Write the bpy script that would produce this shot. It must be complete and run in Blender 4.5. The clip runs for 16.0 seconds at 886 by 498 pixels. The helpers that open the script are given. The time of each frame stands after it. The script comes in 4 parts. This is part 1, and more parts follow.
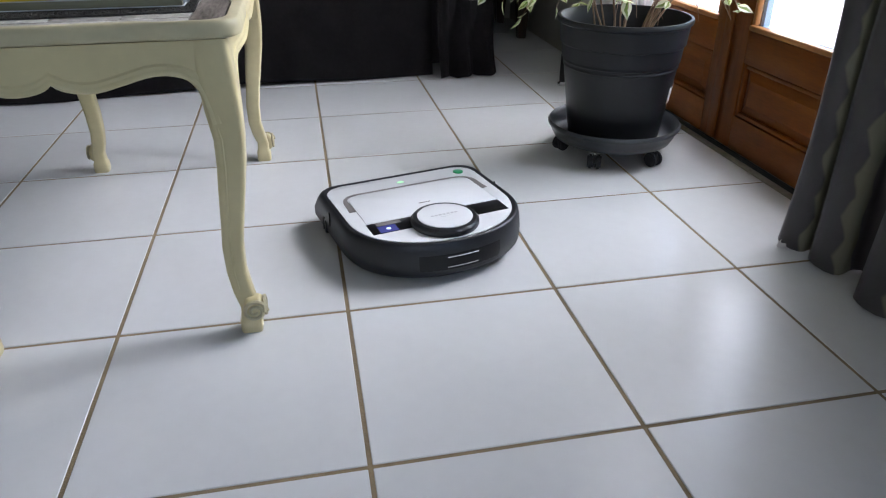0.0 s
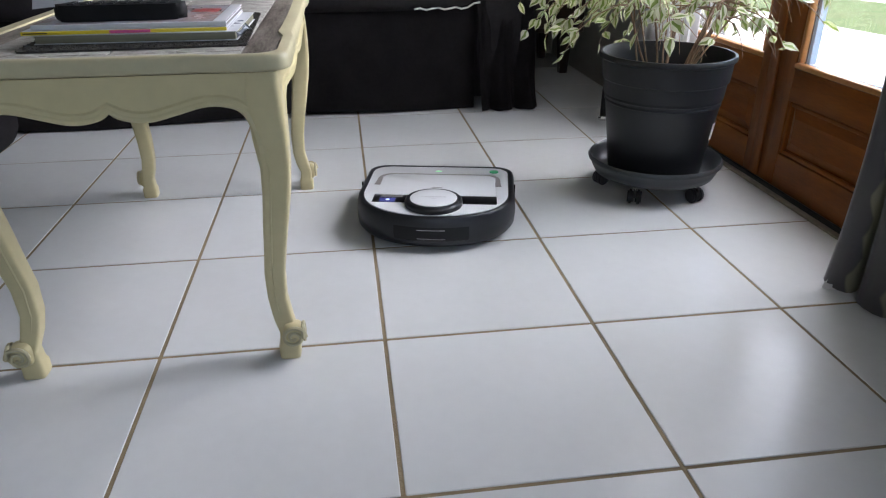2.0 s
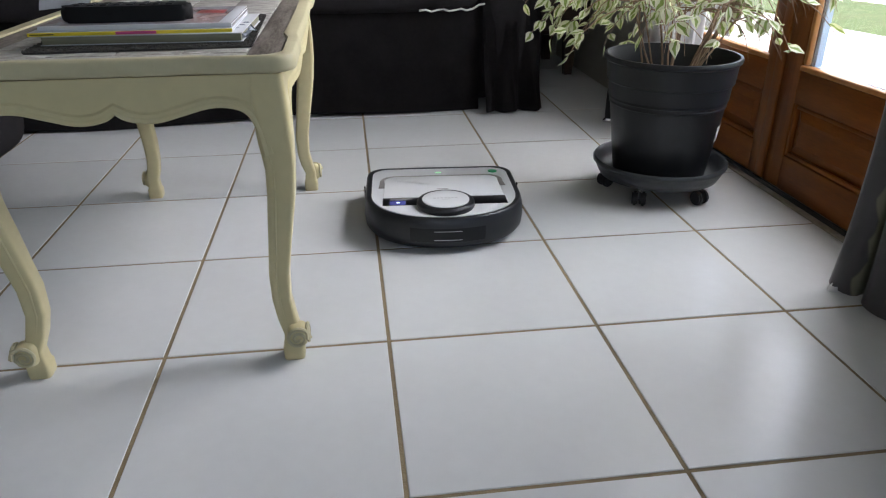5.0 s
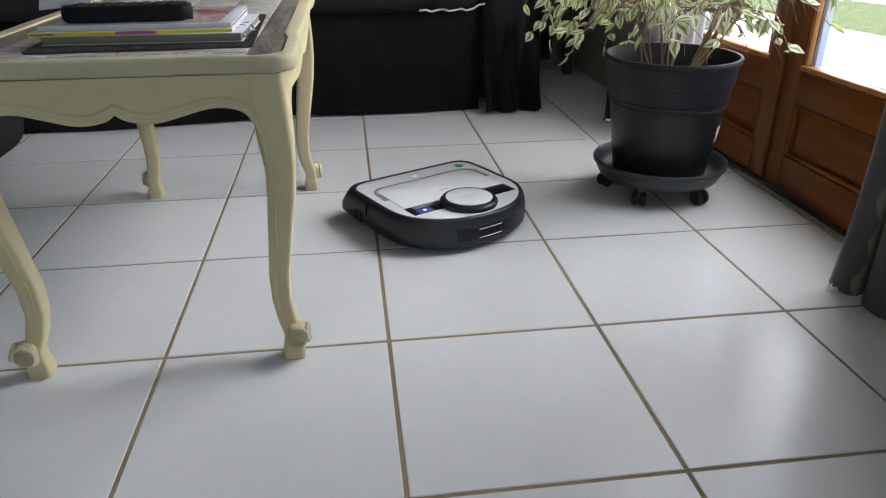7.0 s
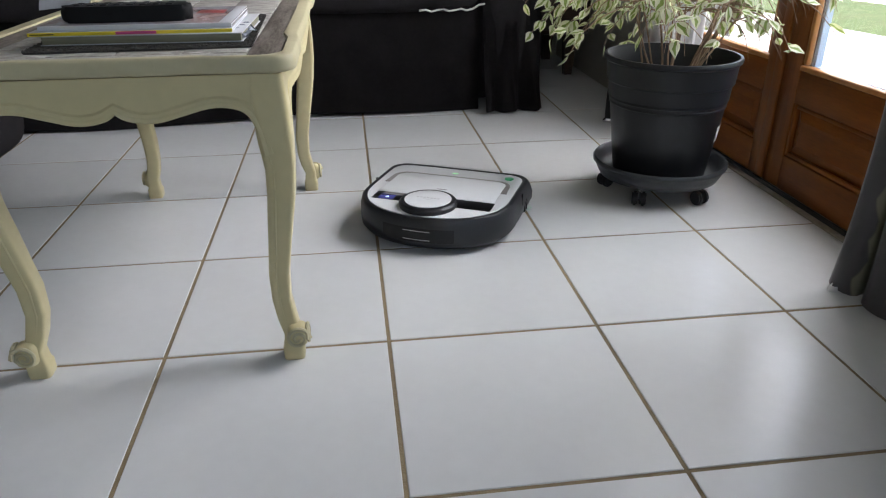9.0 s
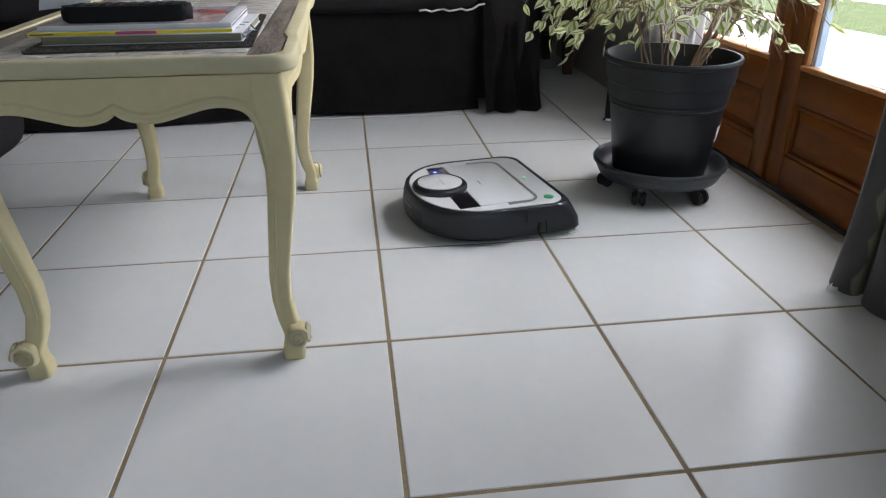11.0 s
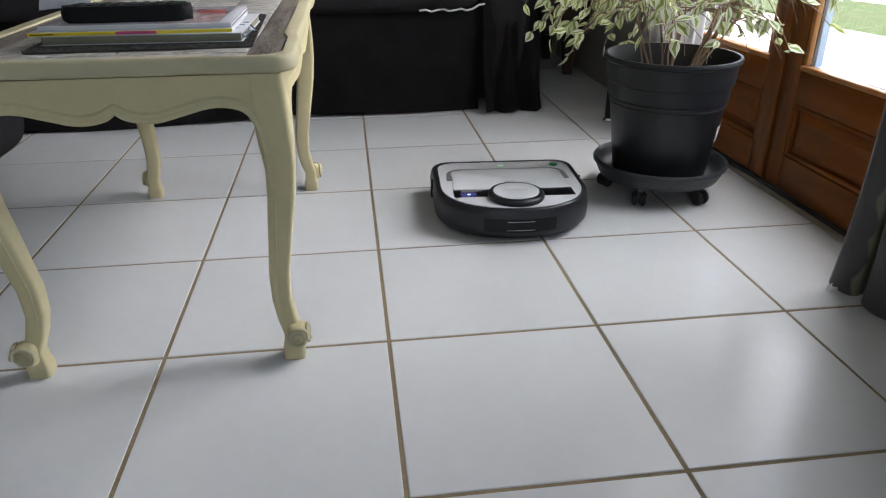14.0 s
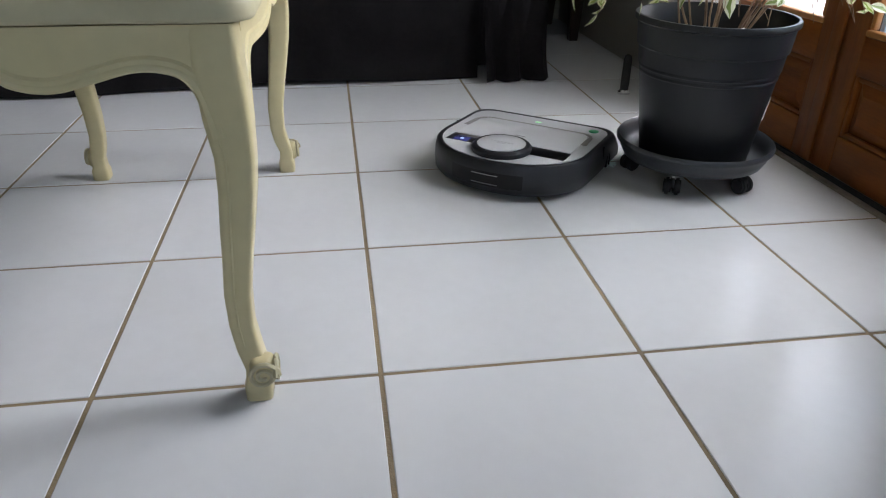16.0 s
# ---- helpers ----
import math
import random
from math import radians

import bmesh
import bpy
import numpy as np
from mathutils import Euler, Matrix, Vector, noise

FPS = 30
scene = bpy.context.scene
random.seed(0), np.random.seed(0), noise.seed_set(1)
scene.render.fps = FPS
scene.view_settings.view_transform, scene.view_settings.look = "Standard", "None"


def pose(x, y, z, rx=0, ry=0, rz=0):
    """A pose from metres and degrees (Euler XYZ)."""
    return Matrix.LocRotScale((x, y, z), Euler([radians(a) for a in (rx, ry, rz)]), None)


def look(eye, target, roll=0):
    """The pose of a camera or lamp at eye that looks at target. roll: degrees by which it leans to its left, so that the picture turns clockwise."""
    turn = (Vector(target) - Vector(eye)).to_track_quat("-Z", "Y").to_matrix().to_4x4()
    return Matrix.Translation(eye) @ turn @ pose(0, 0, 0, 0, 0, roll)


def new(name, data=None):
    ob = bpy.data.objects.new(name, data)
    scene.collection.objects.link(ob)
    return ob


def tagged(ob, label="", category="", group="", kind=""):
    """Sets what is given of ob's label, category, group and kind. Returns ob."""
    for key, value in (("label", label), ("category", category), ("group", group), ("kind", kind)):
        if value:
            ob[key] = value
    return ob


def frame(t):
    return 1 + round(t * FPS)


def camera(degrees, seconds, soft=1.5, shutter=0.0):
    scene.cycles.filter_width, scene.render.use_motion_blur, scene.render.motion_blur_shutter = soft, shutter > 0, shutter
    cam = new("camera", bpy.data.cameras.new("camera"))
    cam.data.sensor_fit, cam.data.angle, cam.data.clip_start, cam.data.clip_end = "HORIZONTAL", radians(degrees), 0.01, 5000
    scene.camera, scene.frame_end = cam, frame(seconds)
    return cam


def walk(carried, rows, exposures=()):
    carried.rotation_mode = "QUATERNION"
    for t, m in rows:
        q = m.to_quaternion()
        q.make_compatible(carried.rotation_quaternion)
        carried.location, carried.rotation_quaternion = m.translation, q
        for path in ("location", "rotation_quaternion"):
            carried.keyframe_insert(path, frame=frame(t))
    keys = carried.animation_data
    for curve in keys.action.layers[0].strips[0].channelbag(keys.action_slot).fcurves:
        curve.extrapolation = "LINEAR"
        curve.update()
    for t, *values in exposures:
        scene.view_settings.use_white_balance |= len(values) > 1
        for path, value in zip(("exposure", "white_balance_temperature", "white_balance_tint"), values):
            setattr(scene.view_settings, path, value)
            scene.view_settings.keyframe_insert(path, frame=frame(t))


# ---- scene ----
# ---------- camera ----------
cam = camera(64.4, 16.0, soft=1.15)
REST = (-0.0361, -0.9786, 0.6332, 64.410, 0.250, -7.560)
walk(cam, [
    (0.0, pose(-0.0308, -0.9750, 0.6292, 61.800, 0.245, -11.192)),
    (0.2, pose(-0.0305, -0.9753, 0.6300, 62.190, 0.270, -11.060)),
    (0.5, pose(-0.0302, -0.9757, 0.6311, 62.572, 0.298, -10.883)),
    (0.6, pose(-0.0306, -0.9758, 0.6310, 62.660, 0.296, -10.600)),
    (0.7, pose(-0.0316, -0.9760, 0.6308, 62.690, 0.290, -9.960)),
    (0.8, pose(-0.0332, -0.9764, 0.6306, 62.740, 0.284, -9.330)),
    (1.0, pose(-0.0344, -0.9768, 0.6303, 62.839, 0.275, -8.925)),
    (1.5, pose(-0.0348, -0.9762, 0.6326, 63.500, 0.258, -8.579)),
    (1.8, pose(-0.0352, -0.9778, 0.6326, 64.120, 0.275, -8.480)),
    (2.0, pose(-0.0356, -0.9788, 0.6326, 64.310, 0.287, -7.935)),
    (2.2, pose(-0.0360, -0.9790, 0.6330, 64.400, 0.270, -7.640)),
    (2.4, pose(*REST)),
    (4.2, pose(*REST)),
    (9.2, pose(*REST)),
    (14.9, pose(*REST)),
    (15.0, pose(-0.0375, -0.9772, 0.6328, 64.460, 0.290, -7.720)),
    (15.5, pose(-0.0260, -0.8519, 0.5945, 63.327, 0.118, -7.919)),
    (16.0, pose(-0.0330, -0.7290, 0.5700, 61.960, -0.650, -8.520)),
], exposures=[(0.0, 1.74, 6010, 14.5), (1.5, 1.68, 6090, 14.5), (3.0, 1.54, 6180, 13.5), (8.0, 1.54, 6330, 12.5), (14.8, 1.54, 6330, 12.5), (16.0, 1.55, 6190, 13.5)])

# ---------- daylight ----------
world = bpy.data.worlds.new("sky")
scene.world = world
world.use_nodes = True
wn = world.node_tree.nodes
sky = wn.new("ShaderNodeTexSky")
sky.sky_type = "NISHITA"
sky.sun_disc = False
sky.sun_elevation = radians(50)
sky.sun_rotation = radians(-12)
world.node_tree.links.new(sky.outputs[0], wn["Background"].inputs[0])
wn["Background"].inputs[1].default_value = 0.15

sun = new("sun", bpy.data.lights.new("sun", "SUN"))
sun.data.energy, sun.data.angle, sun.data.color = 5.0, radians(0.5), (1.0, 0.95, 0.88)
sun.matrix_basis = look((-1.5, 7.0, 9.0), (0, 0, 0))


def window_light(name, at, target, w, h, power, color, spread=180):
    lamp = new(name, bpy.data.lights.new(name, "AREA"))
    lamp.data.shape, lamp.data.size, lamp.data.size_y = "RECTANGLE", w, h
    lamp.data.energy, lamp.data.color = power, color
    lamp.data.spread = radians(spread)
    lamp.matrix_basis = look(at, target)


# sky light through the upper part of the double door
window_light("window_light_door", (1.20, 0.44, 1.24), (-0.94, 0.86, 0.78), 0.85, 1.15, 7.6, (0.95, 0.965, 0.99), 138)
window_light("window_light_sky", (1.24, 0.66, 1.62), (0.22, 0.50, 0.0), 1.10, 0.36, 0.95, (1.0, 0.965, 0.97), 88)
window_light("window_light_leaf", (1.22, 0.95, 1.04), (0.08, 0.72, 0.66), 0.42, 1.35, 4.8, (1.0, 0.965, 0.955), 146)
# fill light for the near side, through two unseen windows added behind the viewer
window_light("fill_light_side", (1.10, -2.05, 1.15), (0.0, -2.05, 1.15), 1.3, 2.0, 0.07, (1.0, 0.98, 0.96))
window_light("fill_light_rear", (-0.6, -3.60, 1.35), (-0.6, -2.0, 1.35), 0.75, 1.3, 2.5, (1.0, 0.96, 0.90))


# ---------- materials ----------
def mat(name, color, rough=0.5, metal=0.0, vary=0.12, scale=8.0, bump=0.0, bscale=60.0, color2=None,
        emit=0.0, spec=0.5, coat=0.0, sheen=0.0, stretch=(1, 1, 1), rvary=0.08, island=0.0):
    """A surface with two scales of colour noise, uneven gloss and fine relief."""
    m = bpy.data.materials.new(name)
    m.use_nodes = True
    n, l = m.node_tree.nodes, m.node_tree.links
    b = n["Principled BSDF"]
    b.inputs["Metallic"].default_value = metal
    b.inputs["Specular IOR Level"].default_value = spec
    b.inputs["Coat Weight"].default_value = coat
    b.inputs["Sheen Weight"].default_value = sheen
    co = n.new("ShaderNodeTexCoord")
    mp = n.new("ShaderNodeMapping")
    mp.inputs["Scale"].default_value = stretch
    l.new(co.outputs["Object"], mp.inputs[0])
    big, fine = n.new("ShaderNodeTexNoise"), n.new("ShaderNodeTexNoise")
    big.inputs["Scale"].default_value, big.inputs["Detail"].default_value = scale, 5
    fine.inputs["Scale"].default_value, fine.inputs["Detail"].default_value = scale * 9, 3
    l.new(mp.outputs[0], big.inputs["Vector"])
    l.new(mp.outputs[0], fine.inputs["Vector"])
    add = n.new("ShaderNodeMath")
    add.operation = "MULTIPLY_ADD"
    l.new(fine.outputs[0], add.inputs[0])
    add.inputs[1].default_value = 0.5
    l.new(big.outputs[0], add.inputs[2])
    ramp = n.new("ShaderNodeMapRange")
    ramp.inputs[1].default_value, ramp.inputs[2].default_value = 0.5, 1.0
    l.new(add.outputs[0], ramp.inputs[0])
    mix = n.new("ShaderNodeMix")
    mix.data_type = "RGBA"
    c2 = color2 or tuple(c * (1 - vary) for c in color)
    c1 = color if color2 else tuple(min(1, c * (1 + vary)) for c in color)
    mix.inputs["A"].default_value, mix.inputs["B"].default_value = (*c1, 1), (*c2, 1)
    l.new(ramp.outputs[0], mix.inputs["Factor"])
    last = mix.outputs["Result"]
    if island:
        info = n.new("ShaderNodeObjectInfo")
        rng = n.new("ShaderNodeMapRange")
        rng.inputs[3].default_value, rng.inputs[4].default_value = 1 - island, 1 + island
        l.new(info.outputs["Random"], rng.inputs[0])
        hsv = n.new("ShaderNodeHueSaturation")
        l.new(rng.outputs[0], hsv.inputs["Value"])
        l.new(last, hsv.inputs["Color"])
        last = hsv.outputs[0]
    l.new(last, b.inputs["Base Color"])
    rr = n.new("ShaderNodeMapRange")
    rr.inputs[3].default_value, rr.inputs[4].default_value = max(0.02, rough - rvary), min(1, rough + rvary)
    l.new(big.outputs[0], rr.inputs[0])
    l.new(rr.outputs[0], b.inputs["Roughness"])
    if bump:
        bt = n.new("ShaderNodeTexNoise")
        bt.inputs["Scale"].default_value, bt.inputs["Detail"].default_value = bscale, 4
        l.new(mp.outputs[0], bt.inputs["Vector"])
        bp = n.new("ShaderNodeBump")
        bp.inputs["Strength"].default_value, bp.inputs["Distance"].default_value = bump, 0.004
        l.new(bt.outputs[0], bp.inputs["Height"])
        l.new(bp.outputs[0], b.inputs["Normal"])
    if emit:
        b.inputs["Emission Color"].default_value = (*color, 1)
        b.inputs["Emission Strength"].default_value = emit
    return m


def glass_mat():
    m = bpy.data.materials.new("window_glass")
    m.use_nodes = True
    b = m.node_tree.nodes["Principled BSDF"]
    b.inputs["Base Color"].default_value = (0.97, 0.99, 0.98, 1)
    b.inputs["Roughness"].default_value = 0.0
    b.inputs["IOR"].default_value = 1.45
    b.inputs["Transmission Weight"].default_value = 1.0
    return m


def curtain_mat(name, base, band):
    """Satin cloth with one upright zigzag band to each fold."""
    m = mat(name, base, rough=0.42, vary=0.1, scale=14, bump=0.25, bscale=900, sheen=0.3, spec=0.6)
    n, l = m.node_tree.nodes, m.node_tree.links
    b = n["Principled BSDF"]
    src = b.inputs["Base Color"].links[0].from_socket

    def math_node(op, a, c=None, d=None):
        k = n.new("ShaderNodeMath")
        k.operation = op
        for slot, v in enumerate((a, c, d)):
            if v is None:
                continue
            if isinstance(v, (int, float)):
                k.inputs[slot].default_value = v
            else:
                l.new(v, k.inputs[slot])
        return k.outputs[0]
    sep = n.new("ShaderNodeSeparateXYZ")
    l.new(n.new("ShaderNodeUVMap").outputs[0], sep.inputs[0])
    ns = n.new("ShaderNodeTexNoise")
    ns.inputs["Scale"].default_value = 9.0
    l.new(n["Texture Coordinate"].outputs["Object"], ns.inputs["Vector"])
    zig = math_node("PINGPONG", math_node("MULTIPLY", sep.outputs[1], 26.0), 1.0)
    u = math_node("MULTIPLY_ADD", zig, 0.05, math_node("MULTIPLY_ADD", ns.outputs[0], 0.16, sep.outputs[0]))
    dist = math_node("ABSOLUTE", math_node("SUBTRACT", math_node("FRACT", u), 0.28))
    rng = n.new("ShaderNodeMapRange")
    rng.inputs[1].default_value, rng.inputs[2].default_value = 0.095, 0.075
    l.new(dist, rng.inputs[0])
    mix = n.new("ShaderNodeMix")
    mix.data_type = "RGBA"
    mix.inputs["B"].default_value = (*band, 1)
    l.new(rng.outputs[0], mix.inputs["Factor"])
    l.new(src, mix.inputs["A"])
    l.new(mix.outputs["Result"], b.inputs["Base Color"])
    return m


M_TILE = mat("glazed_tile", (0.66, 0.665, 0.66), rough=0.25, vary=0.03, scale=5, bump=0.02, bscale=30, island=0.02, rvary=0.05, spec=0.26)
M_GROUT = mat("brown_grout", (0.31, 0.235, 0.13), rough=0.9, color2=(0.17, 0.13, 0.08), scale=4, bump=0.4, bscale=300)
M_WALL = mat("white_plaster", (0.34, 0.32, 0.28), rough=0.9, vary=0.03, scale=3, bump=0.1, bscale=120)
M_CEIL = mat("ceiling_paint", (0.6, 0.59, 0.57), rough=0.95, vary=0.02, scale=2)
M_OAK = mat("varnished_wood", (0.27, 0.080, 0.007), rough=0.42, color2=(0.155, 0.043, 0.004), scale=5, bump=0.06, bscale=40, stretch=(6, 6, 0.7), spec=0.35)
M_OAKH = mat("varnished_wood_level", (0.27, 0.080, 0.007), rough=0.42, color2=(0.155, 0.043, 0.004), scale=5, bump=0.06, bscale=40, stretch=(6, 0.7, 6), spec=0.35)
M_BEAD = mat("pale_wood_bead", (0.52, 0.24, 0.07), rough=0.4, color2=(0.42, 0.18, 0.05), scale=12)
M_SEAL = mat("pale_blue_seal", (0.55, 0.66, 0.78), rough=0.6, vary=0.05)
M_GLASS = glass_mat()
M_THRESH = mat("worn_threshold", (0.16, 0.14, 0.11), rough=0.6, color2=(0.30, 0.27, 0.22), scale=9, bump=0.2)
M_DARKGAP = mat("black_rubber", (0.018, 0.018, 0.02), rough=0.7, vary=0.2)
M_CREAM = mat("cream_paint", (0.56, 0.485, 0.27), rough=0.42, vary=0.06, scale=7, bump=0.05, bscale=40, coat=0.15)
M_CREAMEDGE = mat("cream_paint_worn", (0.50, 0.45, 0.28), rough=0.5, color2=(0.43, 0.385, 0.245), scale=9, bump=0.08, bscale=60)
M_BORDER = mat("distressed_brown_wood", (0.33, 0.29, 0.25), rough=0.5, color2=(0.05, 0.034, 0.024), scale=7, bump=0.2, bscale=80, stretch=(5, 0.8, 1))
M_PANEL = mat("limed_wood", (0.56, 0.54, 0.50), rough=0.55, color2=(0.17, 0.15, 0.125), scale=34, bump=0.2, bscale=90, stretch=(1, 1.6, 1))
M_SOFA = mat("charcoal_cloth", (0.021, 0.0185, 0.0195), rough=0.95, vary=0.2, scale=10, bump=0.35, bscale=700, spec=0.15)
M_PIPING = mat("white_piping", (0.62, 0.60, 0.56), rough=0.8, vary=0.1)
M_DARKWOOD = mat("dark_stained_wood", (0.035, 0.016, 0.010), rough=0.4, color2=(0.018, 0.009, 0.006), scale=6, stretch=(6, 6, 0.8))
M_POT = mat("anthracite_plastic", (0.0125, 0.0132, 0.0152), rough=0.45, vary=0.1, scale=7, bump=0.08, bscale=500)
M_TRAY = mat("grey_plastic", (0.042, 0.046, 0.052), rough=0.42, vary=0.12, scale=8, bump=0.06, bscale=400)
M_SOIL = mat("potting_soil", (0.03, 0.02, 0.014), rough=1.0, vary=0.5, scale=40, bump=1.0, bscale=150)
M_STEM = mat("woody_stem", (0.40, 0.27, 0.17), rough=0.75, color2=(0.17, 0.10, 0.06), scale=30, bump=0.2, stretch=(2, 2, 0.6))
M_LEAFG = mat("leaf_green", (0.070, 0.140, 0.022), rough=0.38, color2=(0.30, 0.36, 0.11), scale=3.2, island=0.35)
M_LEAFC = mat("leaf_cream", (0.82, 0.81, 0.65), rough=0.42, color2=(0.50, 0.54, 0.30), scale=2.6, island=0.2)
for lm, lc in ((M_LEAFG, (0.30, 0.42, 0.06)), (M_LEAFC, (0.62, 0.64, 0.34))):
    ln, ll = lm.node_tree.nodes, lm.node_tree.links
    tr, vm = ln.new("ShaderNodeBsdfTranslucent"), ln.new("ShaderNodeMixShader")
    tr.inputs[0].default_value = (*lc, 1)
    vm.inputs[0].default_value = 0.35
    ll.new(ln["Principled BSDF"].outputs[0], vm.inputs[1])
    ll.new(tr.outputs[0], vm.inputs[2])
    ll.new(vm.outputs[0], ln["Material Output"].inputs[0])
M_LABEL = mat("white_sticker", (0.72, 0.70, 0.66), rough=0.5, vary=0.05)
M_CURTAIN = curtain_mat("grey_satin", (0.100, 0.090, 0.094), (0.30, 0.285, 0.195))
M_SHEER = mat("white_voile", (0.70, 0.68, 0.67), rough=0.9, vary=0.05)
vn, vl = M_SHEER.node_tree.nodes, M_SHEER.node_tree.links
tr, vm = vn.new("ShaderNodeBsdfTranslucent"), vn.new("ShaderNodeMixShader")
tr.inputs[0].default_value = (0.8, 0.79, 0.77, 1)
vm.inputs[0].default_value = 0.30
vl.new(vn["Principled BSDF"].outputs[0], vm.inputs[1])
vl.new(tr.outputs[0], vm.inputs[2])
vl.new(vm.outputs[0], vn["Material Output"].inputs[0])
M_RSHELL = mat("robot_anthracite", (0.0105, 0.0115, 0.0145), rough=0.38, vary=0.08, scale=10, bump=0.03, bscale=900)
M_RWHITE = mat("robot_white", (0.78, 0.79, 0.80), rough=0.22, vary=0.02, scale=6, coat=0.5)
M_RGREY = mat("robot_grey_groove", (0.19, 0.175, 0.165), rough=0.5, vary=0.1)
M_RBLACK = mat("gloss_black", (0.004, 0.004, 0.005), rough=0.3, vary=0.2, spec=0.3)
M_CHROME = mat("chrome", (0.75, 0.75, 0.76), rough=0.18, metal=1.0, vary=0.03)
M_CONTACT = mat("dull_steel", (0.34, 0.34, 0.35), rough=0.38, metal=1.0, vary=0.1)
M_LOGO = mat("pale_grey_print", (0.42, 0.42, 0.43), rough=0.4, vary=0.08)
M_RGREEN = mat("green_button", (0.03, 0.33, 0.13), rough=0.4, vary=0.08)
M_LED = mat("green_led", (0.45, 0.88, 0.50), rough=0.5, vary=0.0, emit=0.04)
M_SCREEN = mat("blue_display", (0.06, 0.065, 0.22), rough=0.2, vary=0.1, emit=0.12)
M_ICON = mat("display_icon", (0.55, 0.68, 1.0), rough=0.3, vary=0.0, emit=0.28)
M_BRISTLE = mat("green_bristle", (0.62, 0.76, 0.67), rough=0.7, vary=0.1)
M_MAT = mat("black_woven", (0.014, 0.013, 0.012), rough=0.85, color2=(0.075, 0.068, 0.055), scale=120, bump=0.8, bscale=260)
M_YELLOW = mat("yellow_print", (0.72, 0.56, 0.02), rough=0.35, vary=0.05)
M_MAGENTA = mat("magenta_print", (0.55, 0.06, 0.22), rough=0.35, vary=0.1)
M_PAPER = mat("white_paper", (0.52, 0.53, 0.55), rough=0.5, vary=0.05)
M_PHOTO = mat("glossy_cover", (0.40, 0.44, 0.50), rough=0.25, color2=(0.22, 0.11, 0.08), scale=16)
M_PAGES = mat("grey_pages", (0.19, 0.18, 0.118), rough=0.6, vary=0.12, scale=50, stretch=(0.3, 0.3, 8))
M_REMOTE = mat("black_plastic", (0.007, 0.007, 0.0075), rough=0.6, vary=0.2, spec=0.18)
M_RED = mat("red_print", (0.30, 0.05, 0.045), rough=0.4, vary=0.1)
M_CLEAR = mat("clear_film", (0.40, 0.43, 0.48), rough=0.12, vary=0.2, scale=30)
M_TERRACE = mat("pale_concrete", (0.62, 0.60, 0.56), rough=0.9, vary=0.05, scale=2, bump=0.2, bscale=40)
M_GRASS = mat("lawn", (0.070, 0.115, 0.022), rough=0.95, color2=(0.12, 0.13, 0.05), scale=3, bump=1.0, bscale=30)


# ---------- mesh helpers ----------
def part(name, bm, material, parent=None, label="", smooth=True, angle=35):
    """Links a bmesh as one mesh object, under a thing or a part."""
    me = bpy.data.meshes.new(name)
    bmesh.ops.recalc_face_normals(bm, faces=bm.faces[:])
    bm.to_mesh(me)
    bm.free()
    for x in (material if isinstance(material, (list, tuple)) else [material]):
        me.materials.append(x)
    if smooth:
        me.shade_smooth()
        me.set_sharp_from_angle(angle=radians(angle))
    ob = new(name, me)
    ob.parent = parent
    if label:
        ob["label"] = label
    return ob


def thing(name, label, category, at=None, group="", kind=""):
    ob = new(name)
    ob.empty_display_size = 0.05
    if at is not None:
        ob.matrix_basis = at
    return tagged(ob, label, category, group, kind)


def box(lo, hi, bevel=0.0, seg=2, bm=None):
    bm = bm or bmesh.new()
    lo, hi = Vector(lo), Vector(hi)
    made = bmesh.ops.create_cube(bm, size=1.0, matrix=Matrix.LocRotScale((lo + hi) / 2, None, hi - lo))
    if bevel:
        edges = {e for v in made["verts"] for e in v.link_edges}
        bmesh.ops.bevel(bm, geom=list(edges), offset=bevel, segments=seg, profile=0.5, affect="EDGES")
    return bm


def loft(rings, close=True, caps=True, bm=None):
    """Skins a list of rings of points."""
    bm = bm or bmesh.new()
    vs = [[bm.verts.new(p) for p in ring] for ring in rings]
    k = len(rings[0])
    for a, b in zip(vs, vs[1:]):
        for i in range(k if close else k - 1):
            j = (i + 1) % k
            bm.faces.new((a[i], a[j], b[j], b[i]))
    if caps and close:
        bm.faces.new(vs[0][::-1])
        bm.faces.new(vs[-1])
    return bm


def lathe(profile, seg=48, centre=(0, 0), caps=True, bm=None):
    return loft([[(centre[0] + r * math.cos(2 * math.pi * i / seg), centre[1] + r * math.sin(2 * math.pi * i / seg), z)
                  for i in range(seg)] for r, z in profile], caps=caps, bm=bm)


def tube(points, radii, seg=8, bm=None, caps=True):
    rings = []
    pts = [Vector(p) for p in points]
    for i, p in enumerate(pts):
        d = (pts[min(i + 1, len(pts) - 1)] - pts[max(i - 1, 0)]).normalized()
        side = d.cross(Vector((0.31, 0.95, 0.05))).normalized()
        up = d.cross(side)
        r = radii[i] if isinstance(radii, (list, tuple)) else radii
        rings.append([p + r * (side * math.cos(2 * math.pi * k / seg) + up * math.sin(2 * math.pi * k / seg)) for k in range(seg)])
    return loft(rings, caps=caps, bm=bm)


